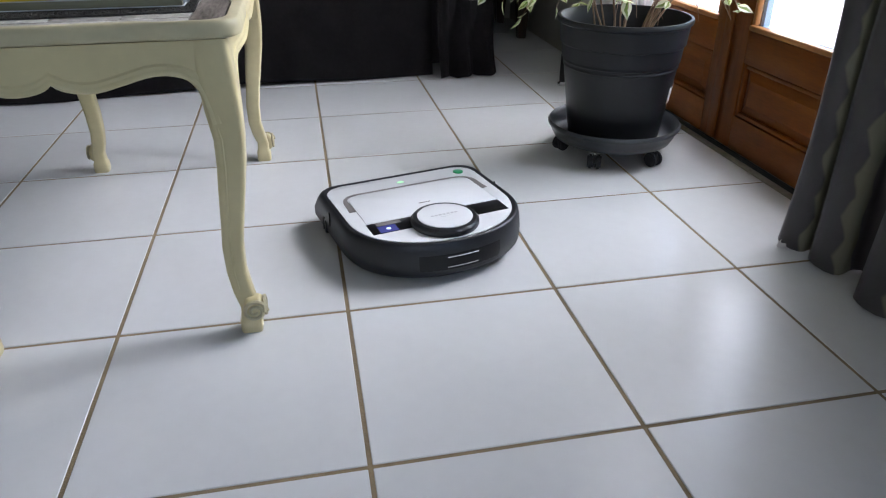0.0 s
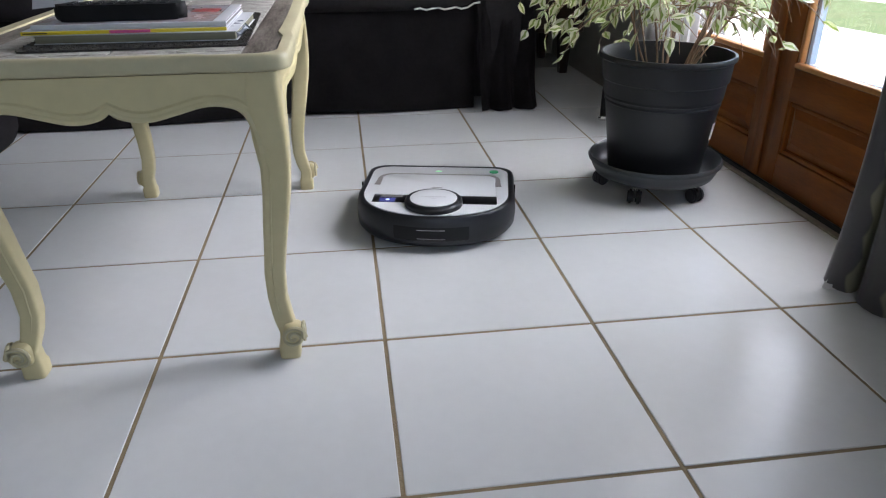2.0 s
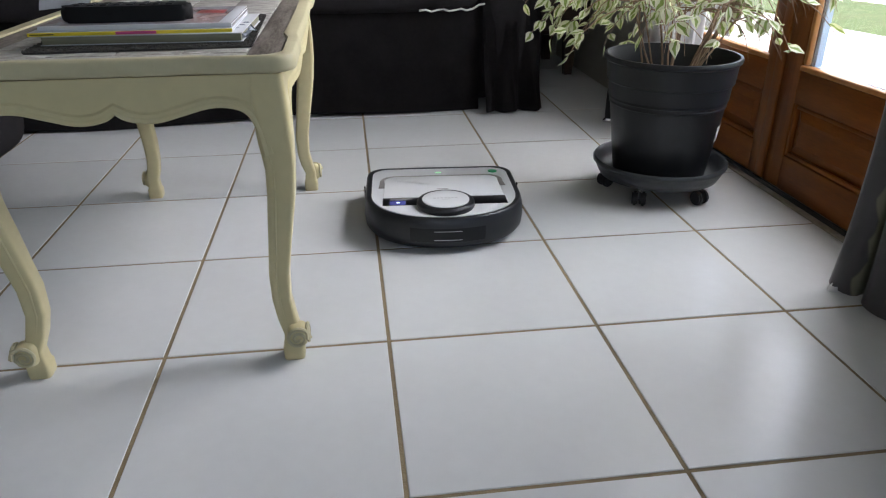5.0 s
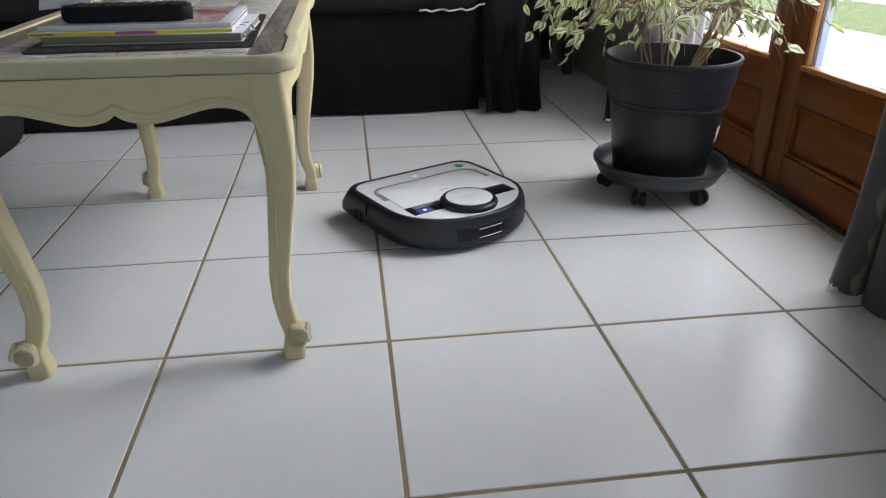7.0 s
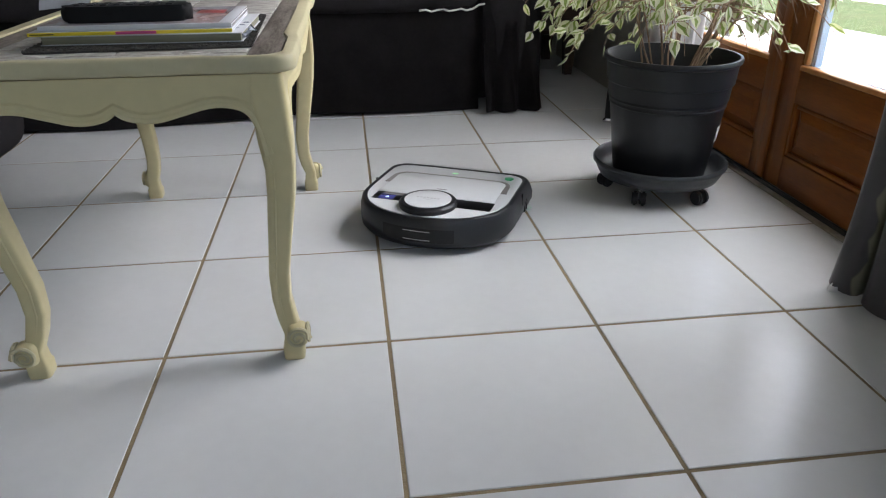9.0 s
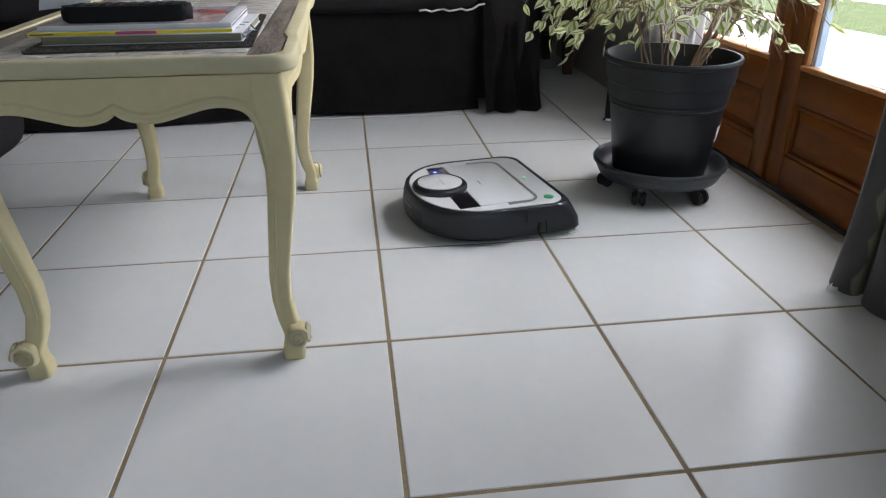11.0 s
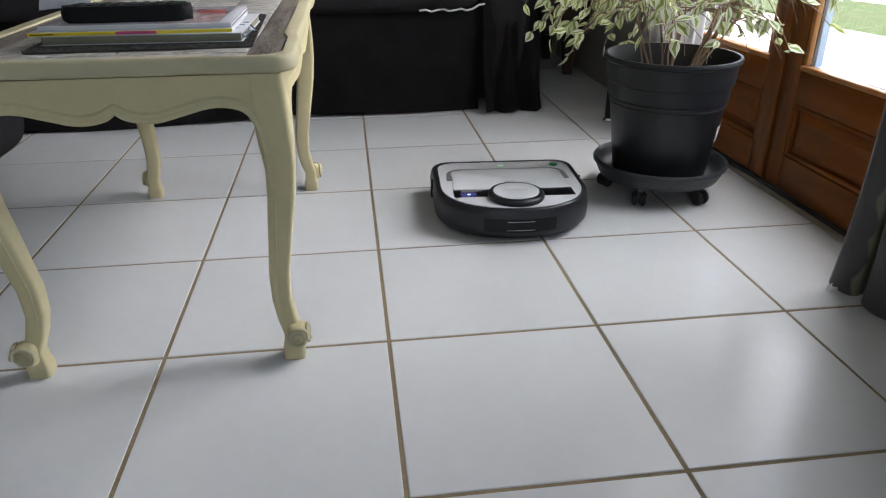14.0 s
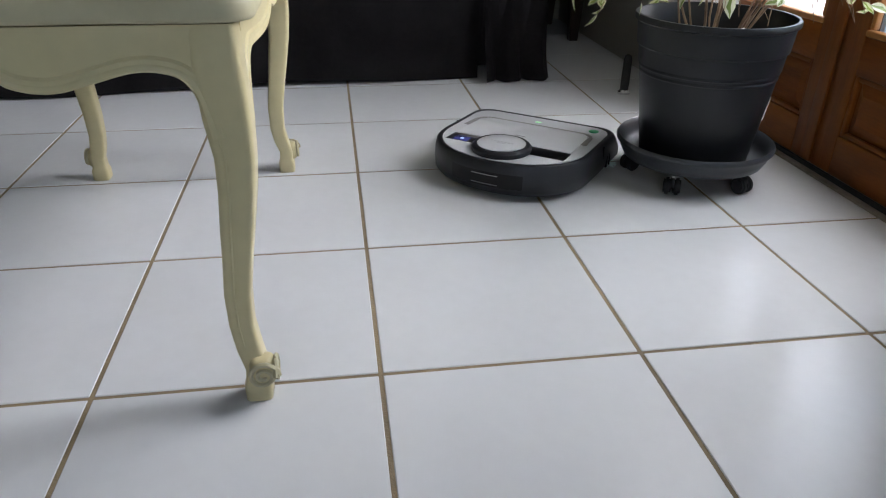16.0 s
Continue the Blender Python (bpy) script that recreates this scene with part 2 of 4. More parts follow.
def prism(outline, z0, z1, bevel=0.0, seg=2, bm=None):
    """Extrudes a flat outline upwards, with softened rims."""
    bm = bm or bmesh.new()
    low = [bm.verts.new((x, y, z0)) for x, y in outline]
    high = [bm.verts.new((x, y, z1)) for x, y in outline]
    k = len(outline)
    for i in range(k):
        j = (i + 1) % k
        bm.faces.new((low[i], low[j], high[j], high[i]))
    f0, f1 = bm.faces.new(low[::-1]), bm.faces.new(high)
    if bevel:
        bmesh.ops.bevel(bm, geom=list(f0.edges) + list(f1.edges), offset=bevel, segments=seg, profile=0.5, affect="EDGES")
    return bm


# ---------- the room ----------
X_IN, X_DOOR, Y_BACK, Y_FAR, X_LEFT, Z_TOP = 0.975, 1.0, -3.5, 2.45, -3.3, 2.5
floor = tagged(part("floor", box((X_LEFT - 0.2, Y_BACK - 0.2, -0.12), (X_IN, Y_FAR + 0.2, -0.0014)), M_GROUT, smooth=False),
               "white glazed tile floor with brown grout joints", "floor", kind="structure")


def wall(name, lo, hi, label="plain beige plastered wall"):
    return tagged(part(name, box(lo, hi), M_WALL, smooth=False), label, "wall", kind="structure")


wall("wall_far", (X_LEFT - 0.2, Y_FAR, -0.1), (1.25, Y_FAR + 0.2, Z_TOP))
wall("wall_left", (X_LEFT - 0.2, Y_BACK, -0.1), (X_LEFT, Y_FAR, Z_TOP))
# rear wall, open at an unseen window added for fill light
bm = box((X_LEFT - 0.2, Y_BACK - 0.2, -0.1), (-1.0, Y_BACK, Z_TOP))
box((-0.2, Y_BACK - 0.2, -0.1), (1.25, Y_BACK, Z_TOP), bm=bm)
box((-1.0, Y_BACK - 0.2, -0.1), (-0.2, Y_BACK, 0.65), bm=bm)
box((-1.0, Y_BACK - 0.2, 2.1), (-0.2, Y_BACK, Z_TOP), bm=bm)
tagged(part("wall_rear", bm, M_WALL, smooth=False), "plain beige plastered wall, out of view, with an added window opening", "wall", kind="structure")
# garden wall, open at the double door and at an added, unseen second window
DOOR_Y0, DOOR_Y1, DOOR_H = -0.08, 1.32, 2.12
bm = box((X_IN, DOOR_Y1, -0.1), (1.25, Y_FAR, Z_TOP))
box((X_IN, DOOR_Y0, DOOR_H), (1.25, DOOR_Y1, Z_TOP), bm=bm)
box((X_IN, -1.35, -0.1), (1.25, DOOR_Y0, Z_TOP), bm=bm)
box((X_IN, -2.75, 2.2), (1.25, -1.35, Z_TOP), bm=bm)
box((X_IN, -2.75, -0.1), (1.25, -1.35, 0.05), bm=bm)
box((X_IN, Y_BACK, -0.1), (1.25, -2.75, Z_TOP), bm=bm)
tagged(part("wall_garden", bm, M_WALL, smooth=False), "plain beige plastered wall with the door opening and an added, unseen window opening", "wall", kind="structure")
tagged(part("ceiling", box((X_LEFT - 0.2, Y_BACK - 0.2, Z_TOP), (1.25, Y_FAR + 0.2, Z_TOP + 0.2)), M_CEIL, smooth=False),
       "plain white ceiling", "ceiling", kind="structure")
th = tagged(part("threshold", box((X_IN, DOOR_Y0, -0.1), (1.25, DOOR_Y1, 0.004), 0.002), M_THRESH),
            "worn grey threshold strip under the double door", "threshold", kind="structure")
part("seal_strip", box((X_IN + 0.014, DOOR_Y0 + 0.02, 0.004), (X_IN + 0.024, DOOR_Y1 - 0.02, 0.014), 0.003), M_DARKGAP, th)

# outdoors
tagged(part("ground", box((-90, -90, -0.6), (90, 90, -0.13)), M_GRASS, smooth=False), "green lawn with dry patches", "lawn", kind="structure")
bm = prism([(1.25, -6), (3.0, -6), (3.35, 0), (3.42, 3.2), (3.3, 3.8), (3.2, 9), (1.25, 9)], -0.2, -0.10, 0.01)
tagged(part("terrace", bm, M_TERRACE), "pale concrete terrace in bright sun", "terrace", kind="structure")


# ---------- double garden door ----------
def door_leaf(name, y0, y1, label):
    """One leaf: stiles, rails, sunk panel, glazing."""
    d = tagged(new(name), label, "door", kind="structure")
    x0, x1, sw = X_DOOR, X_DOOR + 0.05, 0.066
    for a, b in ((y0, y0 + sw), (y1 - sw, y1)):
        part("stile", box((x0, a, 0.012), (x1, b, 2.08), 0.003), M_OAK, d)
    iy0, iy1 = y0 + sw, y1 - sw
    for a, b in ((0.012, 0.095), (0.222, 0.298), (2.0, 2.08)):
        part("rail", box((x0, iy0, a), (x1, iy1, b), 0.003), M_OAKH, d)
    # sunk panel with a raised field and sloping sides
    bm = box((x0 + 0.014, iy0, 0.095), (x1 - 0.006, iy1, 0.222))
    part("panel", bm, M_OAKH, d)
    rings = []
    for inset, depth in ((0.012, 0.014), (0.034, 0.004), (0.036, 0.004)):
        rings.append([(x0 + depth, iy0 + inset, 0.095 + inset), (x0 + depth, iy1 - inset, 0.095 + inset),
                      (x0 + depth, iy1 - inset, 0.222 - inset), (x0 + depth, iy0 + inset, 0.222 - inset)])
    part("raised_field", loft(rings), M_OAKH, d, smooth=False)
    for i in range(2):
        a = iy0 if i == 0 else iy1 - 0.01
        part("moulding", box((x0 + 0.003, a, 0.096), (x0 + 0.014, a + 0.01, 0.221), 0.003), M_OAK, d)
        c = 0.096 if i == 0 else 0.211
        part("moulding", box((x0 + 0.003, iy0 + 0.011, c), (x0 + 0.0135, iy1 - 0.011, c + 0.01), 0.003), M_OAKH, d)
    # glazing beads, seals and the pane
    part("glazing_bead", box((x0 - 0.004, iy0, 0.299), (x0 + 0.016, iy1, 0.312), 0.004), M_BEAD, d, "pale wooden glazing bead")
    part("glazing_bead", box((x0 + 0.002, iy0, 0.312), (x0 + 0.016, iy0 + 0.013, 1.99), 0.004), M_BEAD, d, "pale wooden glazing bead")
    part("glazing_bead", box((x0 + 0.002, iy1 - 0.013, 0.312), (x0 + 0.016, iy1, 1.99), 0.004), M_BEAD, d, "pale wooden glazing bead")
    part("seal", box((x0 + 0.032, iy0 + 0.001, 0.300), (x1 - 0.002, iy0 + 0.012, 1.99)), M_SEAL, d)
    part("seal", box((x0 + 0.032, iy1 - 0.012, 0.300), (x1 - 0.002, iy1 - 0.001, 1.99)), M_SEAL, d)
    part("seal", box((x0 + 0.032, iy0 + 0.013, 0.299), (x1 - 0.002, iy1 - 0.013, 0.309)), M_SEAL, d)
    pane = part("pane", box((x0 + 0.018, iy0 + 0.002, 0.300), (x0 + 0.030, iy1 - 0.002, 1.998)), M_GLASS, d, "clear glass pane", smooth=False)
    pane.visible_shadow = False
    return d


door_leaf("door_1", DOOR_Y0 + 0.05, 0.612, "varnished orange-brown wooden door leaf with tall glass pane")
door_leaf("door_2", 0.618, DOOR_Y1 - 0.05, "varnished orange-brown wooden door leaf behind the potted plant")
dfm = tagged(new("door_frame"), "varnished wooden frame of the double door", "door frame", kind="structure")
part("jamb", box((X_DOOR - 0.01, DOOR_Y0, 0.004), (X_DOOR + 0.07, DOOR_Y0 + 0.048, DOOR_H), 0.004), M_OAK, dfm)
part("jamb", box((X_DOOR - 0.01, DOOR_Y1 - 0.048, 0.004), (X_DOOR + 0.07, DOOR_Y1, DOOR_H), 0.004), M_OAK, dfm)
part("head", box((X_DOOR - 0.01, DOOR_Y0 + 0.048, DOOR_H - 0.038), (X_DOOR + 0.07, DOOR_Y1 - 0.048, DOOR_H), 0.004), M_OAKH, dfm)
part("cover_strip", box((X_DOOR - 0.008, 0.606, 0.016), (X_DOOR - 0.0005, 0.640, 2.07), 0.003), M_OAK, dfm)


# ---------- curtains ----------
def curtain(name, y0, y1, xc, amp, waves, material, label, seed, crests=None, drift=0.0):
    """A hanging cloth with thickness, in deep folds that widen towards the hem."""
    rnd = random.Random(seed)
    ph = [rnd.uniform(-0.5, 0.5) for _ in range(60)]
    bm = bmesh.new()
    uvl = bm.loops.layers.uv.new("UVMap")
    cols, rows = waves * 20, 26

    def along(w):
        """Where the fold number w lies along the wall."""
        if not crests:
            return y0 + (y1 - y0) * w / waves
        k = max(0, min(len(crests) - 2, math.floor(w)))
        return crests[k] + (crests[k + 1] - crests[k]) * (w - k)

    grid = []
    start = -0.42
    for r in range(rows + 1):
        z = 0.005 + (2.3 - 0.005) * (r / rows) ** 1.5
        line = []
        for c in range(cols + 1):
            w = start + (waves - start) * c / cols
            k = math.floor(w + 0.5)
            a = amp * (1.0 + 0.25 * ph[k % 60]) * (0.85 + 0.15 * math.exp(-z * 3))
            x = xc - a * math.cos(2 * math.pi * w) + 0.006 * math.sin(7 * z + 2.1 * w)
            y = along(w) - drift * (1 - math.exp(-4 * z)) + (y1 - y0) / waves * 0.17 * math.sin(4 * math.pi * w) + 0.008 * math.sin(3.1 * z + 1.4 * w) * (1 - math.exp(-3 * z))
            line.append(bm.verts.new((x, y, z)))
        grid.append(line)
    for r in range(rows):
        for c in range(cols):
            f = bm.faces.new((grid[r][c], grid[r][c + 1], grid[r + 1][c + 1], grid[r + 1][c]))
            for loop, (cc, rr) in zip(f.loops, ((c, r), (c + 1, r), (c + 1, r + 1), (c, r + 1))):
                loop[uvl].uv = (start + (waves - start) * cc / cols, grid[rr][cc].co.z)
    bmesh.ops.solidify(bm, geom=bm.faces[:], thickness=0.003)
    root = thing(name, label, "curtain")
    part("cloth", bm, material, root, angle=80)
    return root


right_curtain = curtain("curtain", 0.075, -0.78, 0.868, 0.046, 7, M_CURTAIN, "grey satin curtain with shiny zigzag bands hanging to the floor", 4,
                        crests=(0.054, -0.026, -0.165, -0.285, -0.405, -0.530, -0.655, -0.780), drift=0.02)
lining = []
for i in range(13):
    u = i / 12
    y, d = 0.088 - 0.066 * u, 0.010 + 0.005 * math.sin(7 * u)
    x = 0.868 - 0.046 * math.cos(2 * math.pi * (0.054 - y) / 0.08) - d
    lining.append([(x, y, 0.001), (x + 0.004, y, 0.013 + 0.003 * math.sin(9 * u)), (x + 0.006, y, 0.013 + 0.003 * math.sin(9 * u)), (x + 0.003, y, 0.001)])
part("lining", loft(lining), M_SHEER, right_curtain, "white voile lining at the hem", angle=80)
curtain("curtain", 1.29, 0.93, 0.945, 0.022, 5, M_SHEER, "white voile curtain gathered beside the garden door", 9)


# ---------- coffee table ----------
TX, TY, TZ = -0.335, 0.357, 0.472


def table_outline(hx, hy, notch=0.007):
    """A rectangle with rounded corners and slightly stepped, bowed sides."""
    pts = []
    corner, n = 0.030, 6

    def side(a, b, ax):
        out = []
        for i in range(1, 20):
            u = i / 20
            s = 1.0 if 0.2 < u < 0.8 else (max(0.0, 1 - abs(u - (0.2 if u <= 0.2 else 0.8)) / 0.035))
            bow = -notch * s + 0.005 * math.sin(math.pi * u) * s
            p = Vector(a).lerp(Vector(b), u)
            out.append((p.x + bow * ax[0], p.y + bow * ax[1]))
        return out
    cs = [(hx, -hy, -90), (hx, hy, 0), (-hx, hy, 90), (-hx, -hy, 180)]
    ends = []
    for x, y, a0 in cs:
        cx, cy = x - math.copysign(corner, x), y - math.copysign(corner, y)
        ends.append([(cx + corner * math.cos(radians(a0 + 90 * i / n)), cy + corner * math.sin(radians(a0 + 90 * i / n))) for i in range(n + 1)])
    for i, ax in enumerate(((1, 0), (0, 1), (-1, 0), (0, -1))):
        pts += ends[i]
        pts += side(ends[i][-1], ends[(i + 1) % 4][0], ax)
    return pts


def apron(half, layer=0):
    """A board along x with a cusped, scalloped lower edge that turns down into the legs; its face looks to -y."""
    us = (0.0, 0.10, 0.24, 0.40, 0.55, 0.64, 0.71, 0.77, 0.81, 0.838, 0.856, 0.872)
    bottom = (0.4022, 0.3915, 0.3893, 0.3970, 0.4052, 0.4068, 0.4048, 0.4005, 0.3925, 0.3800, 0.3630, 0.3400)
    bm = bmesh.new()
    prof, arc = [], half - 0.205
    for i in range(-60, 61):
        u = abs(i) / 60 * 0.872
        k = min(max(j for j in range(12) if us[j] <= u + 1e-9), 10)
        w = (u - us[k]) / (us[k + 1] - us[k])
        a, b = bottom[k], bottom[k + 1]
        m0 = 0.0 if k == 0 else (b - bottom[k - 1]) / (us[k + 1] - us[k - 1])
        m1 = (bottom[min(k + 2, 11)] - a) / (us[min(k + 2, 11)] - us[k])
        d = us[k + 1] - us[k]
        m0 = -0.22 if k == 0 else m0
        z = a * (1 + 2 * w) * (1 - w) ** 2 + b * w * w * (3 - 2 * w) + d * (m0 * w * (1 - w) ** 2 - m1 * w * w * (1 - w))
        x = u * half if half < 0.3 else (u * 0.205 + arc * min(1.0, u / 0.55))
        prof.append((math.copysign(x, i), z))
    y0, y1, width = ((-0.011, 0.011, 0.0), (-0.0132, -0.011, 0.0150), (-0.0150, -0.0132, 0.0075))[layer]
    rows = []
    for i, (x, z) in enumerate(prof):
        if not layer:
            rows.append([(x, y0, z), (x, y1, z), (x, y1, 0.4482), (x, y0, 0.4482)])
            continue
        (xa, za), (xb, zb) = prof[max(i - 1, 0)], prof[min(i + 1, len(prof) - 1)]
        n = Vector((za - zb, xb - xa)).normalized()
        hx, hz = x + n.x * width, z + n.y * width
        lx, lz = x + n.x * 0.0022, z + n.y * 0.0022
        rows.append([(x, y1, z), (hx, y1, hz), (hx - n.x * 0.003, y0, hz - n.y * 0.003), (lx, y0, lz)])
    loft(rows, bm=bm)
    return bm


def cabriole(sx, sy):
    """Leg curve: knee out, ankle in, foot out; squared section with soft corners."""
    spec = ((0.4482, 0.002, 0.0235), (0.40, 0.005, 0.024), (0.357, 0.007, 0.0235), (0.317, 0.009, 0.0205), (0.276, 0.006, 0.0195), (0.233, 0.0, 0.0183),
            (0.189, -0.006, 0.0165), (0.143, -0.012, 0.0155), (0.10, -0.0125, 0.0145), (0.069, -0.007, 0.0145), (0.045, 0.000, 0.0135), (0.026, -0.001, 0.0140), (0.021, -0.001, 0.0165), (0.003, -0.001, 0.0165), (0.0, -0.001, 0.0155))
    rings = []
    for z, off, h in spec:
        ring = []
        for i in range(24):
            a = 2 * math.pi * i / 24
            c, s = math.cos(a), math.sin(a)
            e = 0.36
            oy = off + (0.006 if z > 0.39 else 0.003 if z > 0.34 else 0.0)
            ring.append((sx * off + h * math.copysign(abs(c) ** e, c), sy * oy + h * math.copysign(abs(s) ** e, s), z))
        rings.append(ring)
    return loft(rings)


def scroll(sx, sy, face):
    """A raised spiral on one face of the foot."""
    pts, rad = [], []
    for i in range(30):
        a, r = i * 0.42, 0.0185 * (1 - i / 34)
        u = sx * (0.008 + r * math.cos(a)) if face == "y" else sy * (0.008 + r * math.cos(a))
        v = 0.043 + r * math.sin(a)
        pts.append((u, sy * (0.0245 - 0.10 * r), v) if face == "y" else (sx * (0.0245 - 0.10 * r), u, v))
        rad.append(0.0034 * (1 - 0.4 * i / 30))
    return tube(pts, rad, 6)


def scroll_core(sx, sy):
    """The rounded knob that carries the two spirals."""
    bm = bmesh.new()
    bmesh.ops.create_uvsphere(bm, u_segments=24, v_segments=16, radius=1.0)
    for v in bm.verts:
        x, y, z = (math.copysign(abs(k) ** 0.7, k) for k in v.co)
        v.co = (sx * 0.007 + 0.0165 * x, sy * 0.007 + 0.0165 * y, 0.043 + 0.0195 * z)
    return bm


def groove_line(sx, sy):
    """The slim raised moulding that follows the inner edge of a leg."""
    pts = [(sx * (o - h + 0.0115), sy * (o + h - 0.0004), z)
           for z, o, h in ((0.385, 0.006, 0.024), (0.357, 0.007, 0.0235), (0.317, 0.009, 0.0205), (0.276, 0.006, 0.0195), (0.233, 0.0, 0.0183), (0.189, -0.006, 0.0165), (0.143, -0.012, 0.0155), (0.10, -0.0125, 0.0145), (0.075, -0.008, 0.0145))]
    return tube(pts, [0.0010, 0.0018, 0.002, 0.002, 0.002, 0.002, 0.0019, 0.0017, 0.0006], 6)


table = thing("coffee_table", "cream-painted carved wooden coffee table with curved legs and worn top", "coffee table", pose(TX, TY, 0))
HX, HY = 0.2315, 0.4145
part("top", prism(table_outline(HX - 0.006, HY - 0.006), 0.4500, TZ - 0.0105, 0.0020, 2), M_CREAM, table)
# raised rim as a band round the inset
outer, inner = table_outline(HX, HY), table_outline(HX - 0.017, HY - 0.010, 0.012)
bm = loft([[(x * k, y * (1 - (1 - k) * 0.56), TZ + z) for x, y in outer] for k, z in ((0.972, -0.0222), (0.988, -0.0222), (0.9955, -0.0208), (0.9990, -0.0175), (1.0, -0.0125), (0.9990, -0.0075), (0.9955, -0.0035), (0.989, -0.0009), (0.982, 0.0))]
          + [[(x, y, TZ - 0.0003) for x, y in inner], [(x * 0.994, y * 0.997, TZ - 0.006) for x, y in inner]], caps=False)
part("rim", bm, M_CREAMEDGE, table, "cream-painted raised rim", angle=60)
for k in range(2):
    s = -1 if k else 1
    part("border_plank", box((s * 0.188 - 0.0195, -0.386, TZ - 0.012), (s * 0.188 + 0.0235, 0.386, TZ - 0.003), 0.002), M_BORDER, table, "worn grey-brown border plank")
    part("border_plank", box((-0.168, s * 0.381 - 0.012, TZ - 0.012), (0.168, s * 0.381 + 0.022, TZ - 0.0034), 0.002), M_PANEL, table, "limed border plank")
for i in range(4):
    x0 = -0.168 + i * 0.084
    part("plank", box((x0 + 0.0006, -0.3685, TZ - 0.012), (x0 + 0.0834, 0.3685, TZ - 0.0028 + 0.0004 * (i % 2)), 0.0015), M_PANEL, table, "limed wooden plank")
for s in (-1, 1):
    a = part("apron", apron(0.205), M_CREAM, table)
    a.matrix_basis = pose(0, s * 0.396, 0, 0, 0, 0 if s < 0 else 180)
    part("bead", apron(0.205, 1), M_CREAM, a)
    part("bead", apron(0.205, 2), M_CREAM, a)
    a = part("apron", apron(0.385), M_CREAM, table)
    a.matrix_basis = pose(s * 0.202, 0, 0, 0, 0, 90 if s > 0 else -90)
    part("bead", apron(0.385, 1), M_CREAM, a)
    part("bead", apron(0.385, 2), M_CREAM, a)
# dark block added behind the aprons to keep light out of the gap
part("gap_block", box((-0.198, -0.392, 0.425), (0.198, 0.392, 0.4475)), M_DARKWOOD, table, "hidden dark block that keeps light out of the gap under the top")
for sx in (-1, 1):
    for sy in (-1, 1):
        leg = part("leg", cabriole(sx, sy), M_CREAM, table)
        leg.location = (sx * 0.188 - (0.005 if sx < 0 else 0), sy * 0.376, 0)
        part("scroll", scroll(sx, sy, "y"), M_CREAMEDGE, leg, "carved scroll")
        part("scroll", scroll(sx, sy, "x"), M_CREAMEDGE, leg, "carved scroll")
        part("scroll_block", scroll_core(sx, sy), M_CREAM, leg)
        part("moulding", groove_line(sx, sy), M_CREAM, leg)


# ---------- things on the table ----------
mat_thing = thing("placemat", "black woven placemat lying on the coffee table", "placemat", pose(-0.313, 0.172, TZ - 0.0020, 0, 0, 2))
part("weave", box((-0.144, -0.160, 0), (0.144, 0.160, 0.003), 0.0012), M_MAT, mat_thing)
for k in range(44):
    y = -0.157 + k * 0.0073
    part("strand", tube([(-0.1445 + 0.289 * i / 34, y, 0.0026 + 0.0008 * (-1) ** (i + k)) for i in range(35)], 0.0021, 5), M_MAT, mat_thing)


def magazine(name, label, w, d, h, at, cover, pages, spine=None):
    m = thing(name, label, "magazine", at)
    part("page_block", box((-w / 2 + 0.002, -d / 2 + 0.001, 0.001), (w / 2 - 0.002, d / 2 - 0.001, h - 0.001), 0.001), pages, m)
    part("cover", box((-w / 2, -d / 2, h - 0.0012), (w / 2, d / 2, h), 0.0004), cover, m)
    part("cover", box((-w / 2, -d / 2, 0), (w / 2, d / 2, 0.0012), 0.0004), cover, m)
    if spine:
        part("spine", box((-w / 2, -d / 2 - 0.0012, 0), (w / 2, -d / 2 + 0.001, h), 0.0006), spine, m)
    return m


zt = TZ + 0.0035
magazine("magazine", "thick magazine with grey page edges at the bottom", 0.262, 0.20, 0.012, pose(-0.306, 0.136, zt, 0, 0, -1), M_PAPER, M_PAGES)
ym = magazine("magazine", "magazine with a yellow spine and magenta block", 0.262, 0.20, 0.0045, pose(-0.322, 0.140, zt + 0.0122, 0, 0, 0.5), M_PAPER, M_PAPER, M_YELLOW)
part("spine_block", box((-0.020, -0.1020, 0.0004), (0.032, -0.1010, 0.0042)), M_MAGENTA, ym, "magenta block on the spine")
part("spine_line", box((-0.128, -0.1020, 0.0016), (-0.098, -0.1012, 0.0028)), M_REMOTE, ym, "dark printed line")
wm = magazine("magazine", "white magazine with a glossy photo cover on top", 0.250, 0.19, 0.0065, pose(-0.316, 0.142, zt + 0.0172, 0, 0, 0), M_PHOTO, M_PAPER, M_PAPER)
part("cover_margin", box((0.108, -0.094, 0.0063), (0.1245, 0.094, 0.0069), 0.0002), M_PAPER, wm, "white margin of the cover")
part("cover_block", box((0.060, 0.010, 0.0063), (0.100, 0.050, 0.0068), 0.0002), M_RED, wm, "red printed picture")
rc = thing("remote_control", "black plastic remote control lying on the magazines", "remote control", pose(-0.334, 0.090, zt + 0.0243, 0, 0, 2))
bm = prism([(0.085 * math.copysign(abs(math.cos(a)) ** 0.35, math.cos(a)), 0.024 * math.copysign(abs(math.sin(a)) ** 0.5, math.sin(a))) for a in [i * math.pi / 20 for i in range(40)]], 0, 0.021, 0.007, 3)
part("case", bm, M_REMOTE, rc)
for i in range(8):
    for j in range(3):
        part("button", box((-0.066 + i * 0.017, -0.014 + j * 0.011, 0.0205), (-0.057 + i * 0.017, -0.008 + j * 0.011, 0.0228), 0.001), M_DARKGAP, rc)
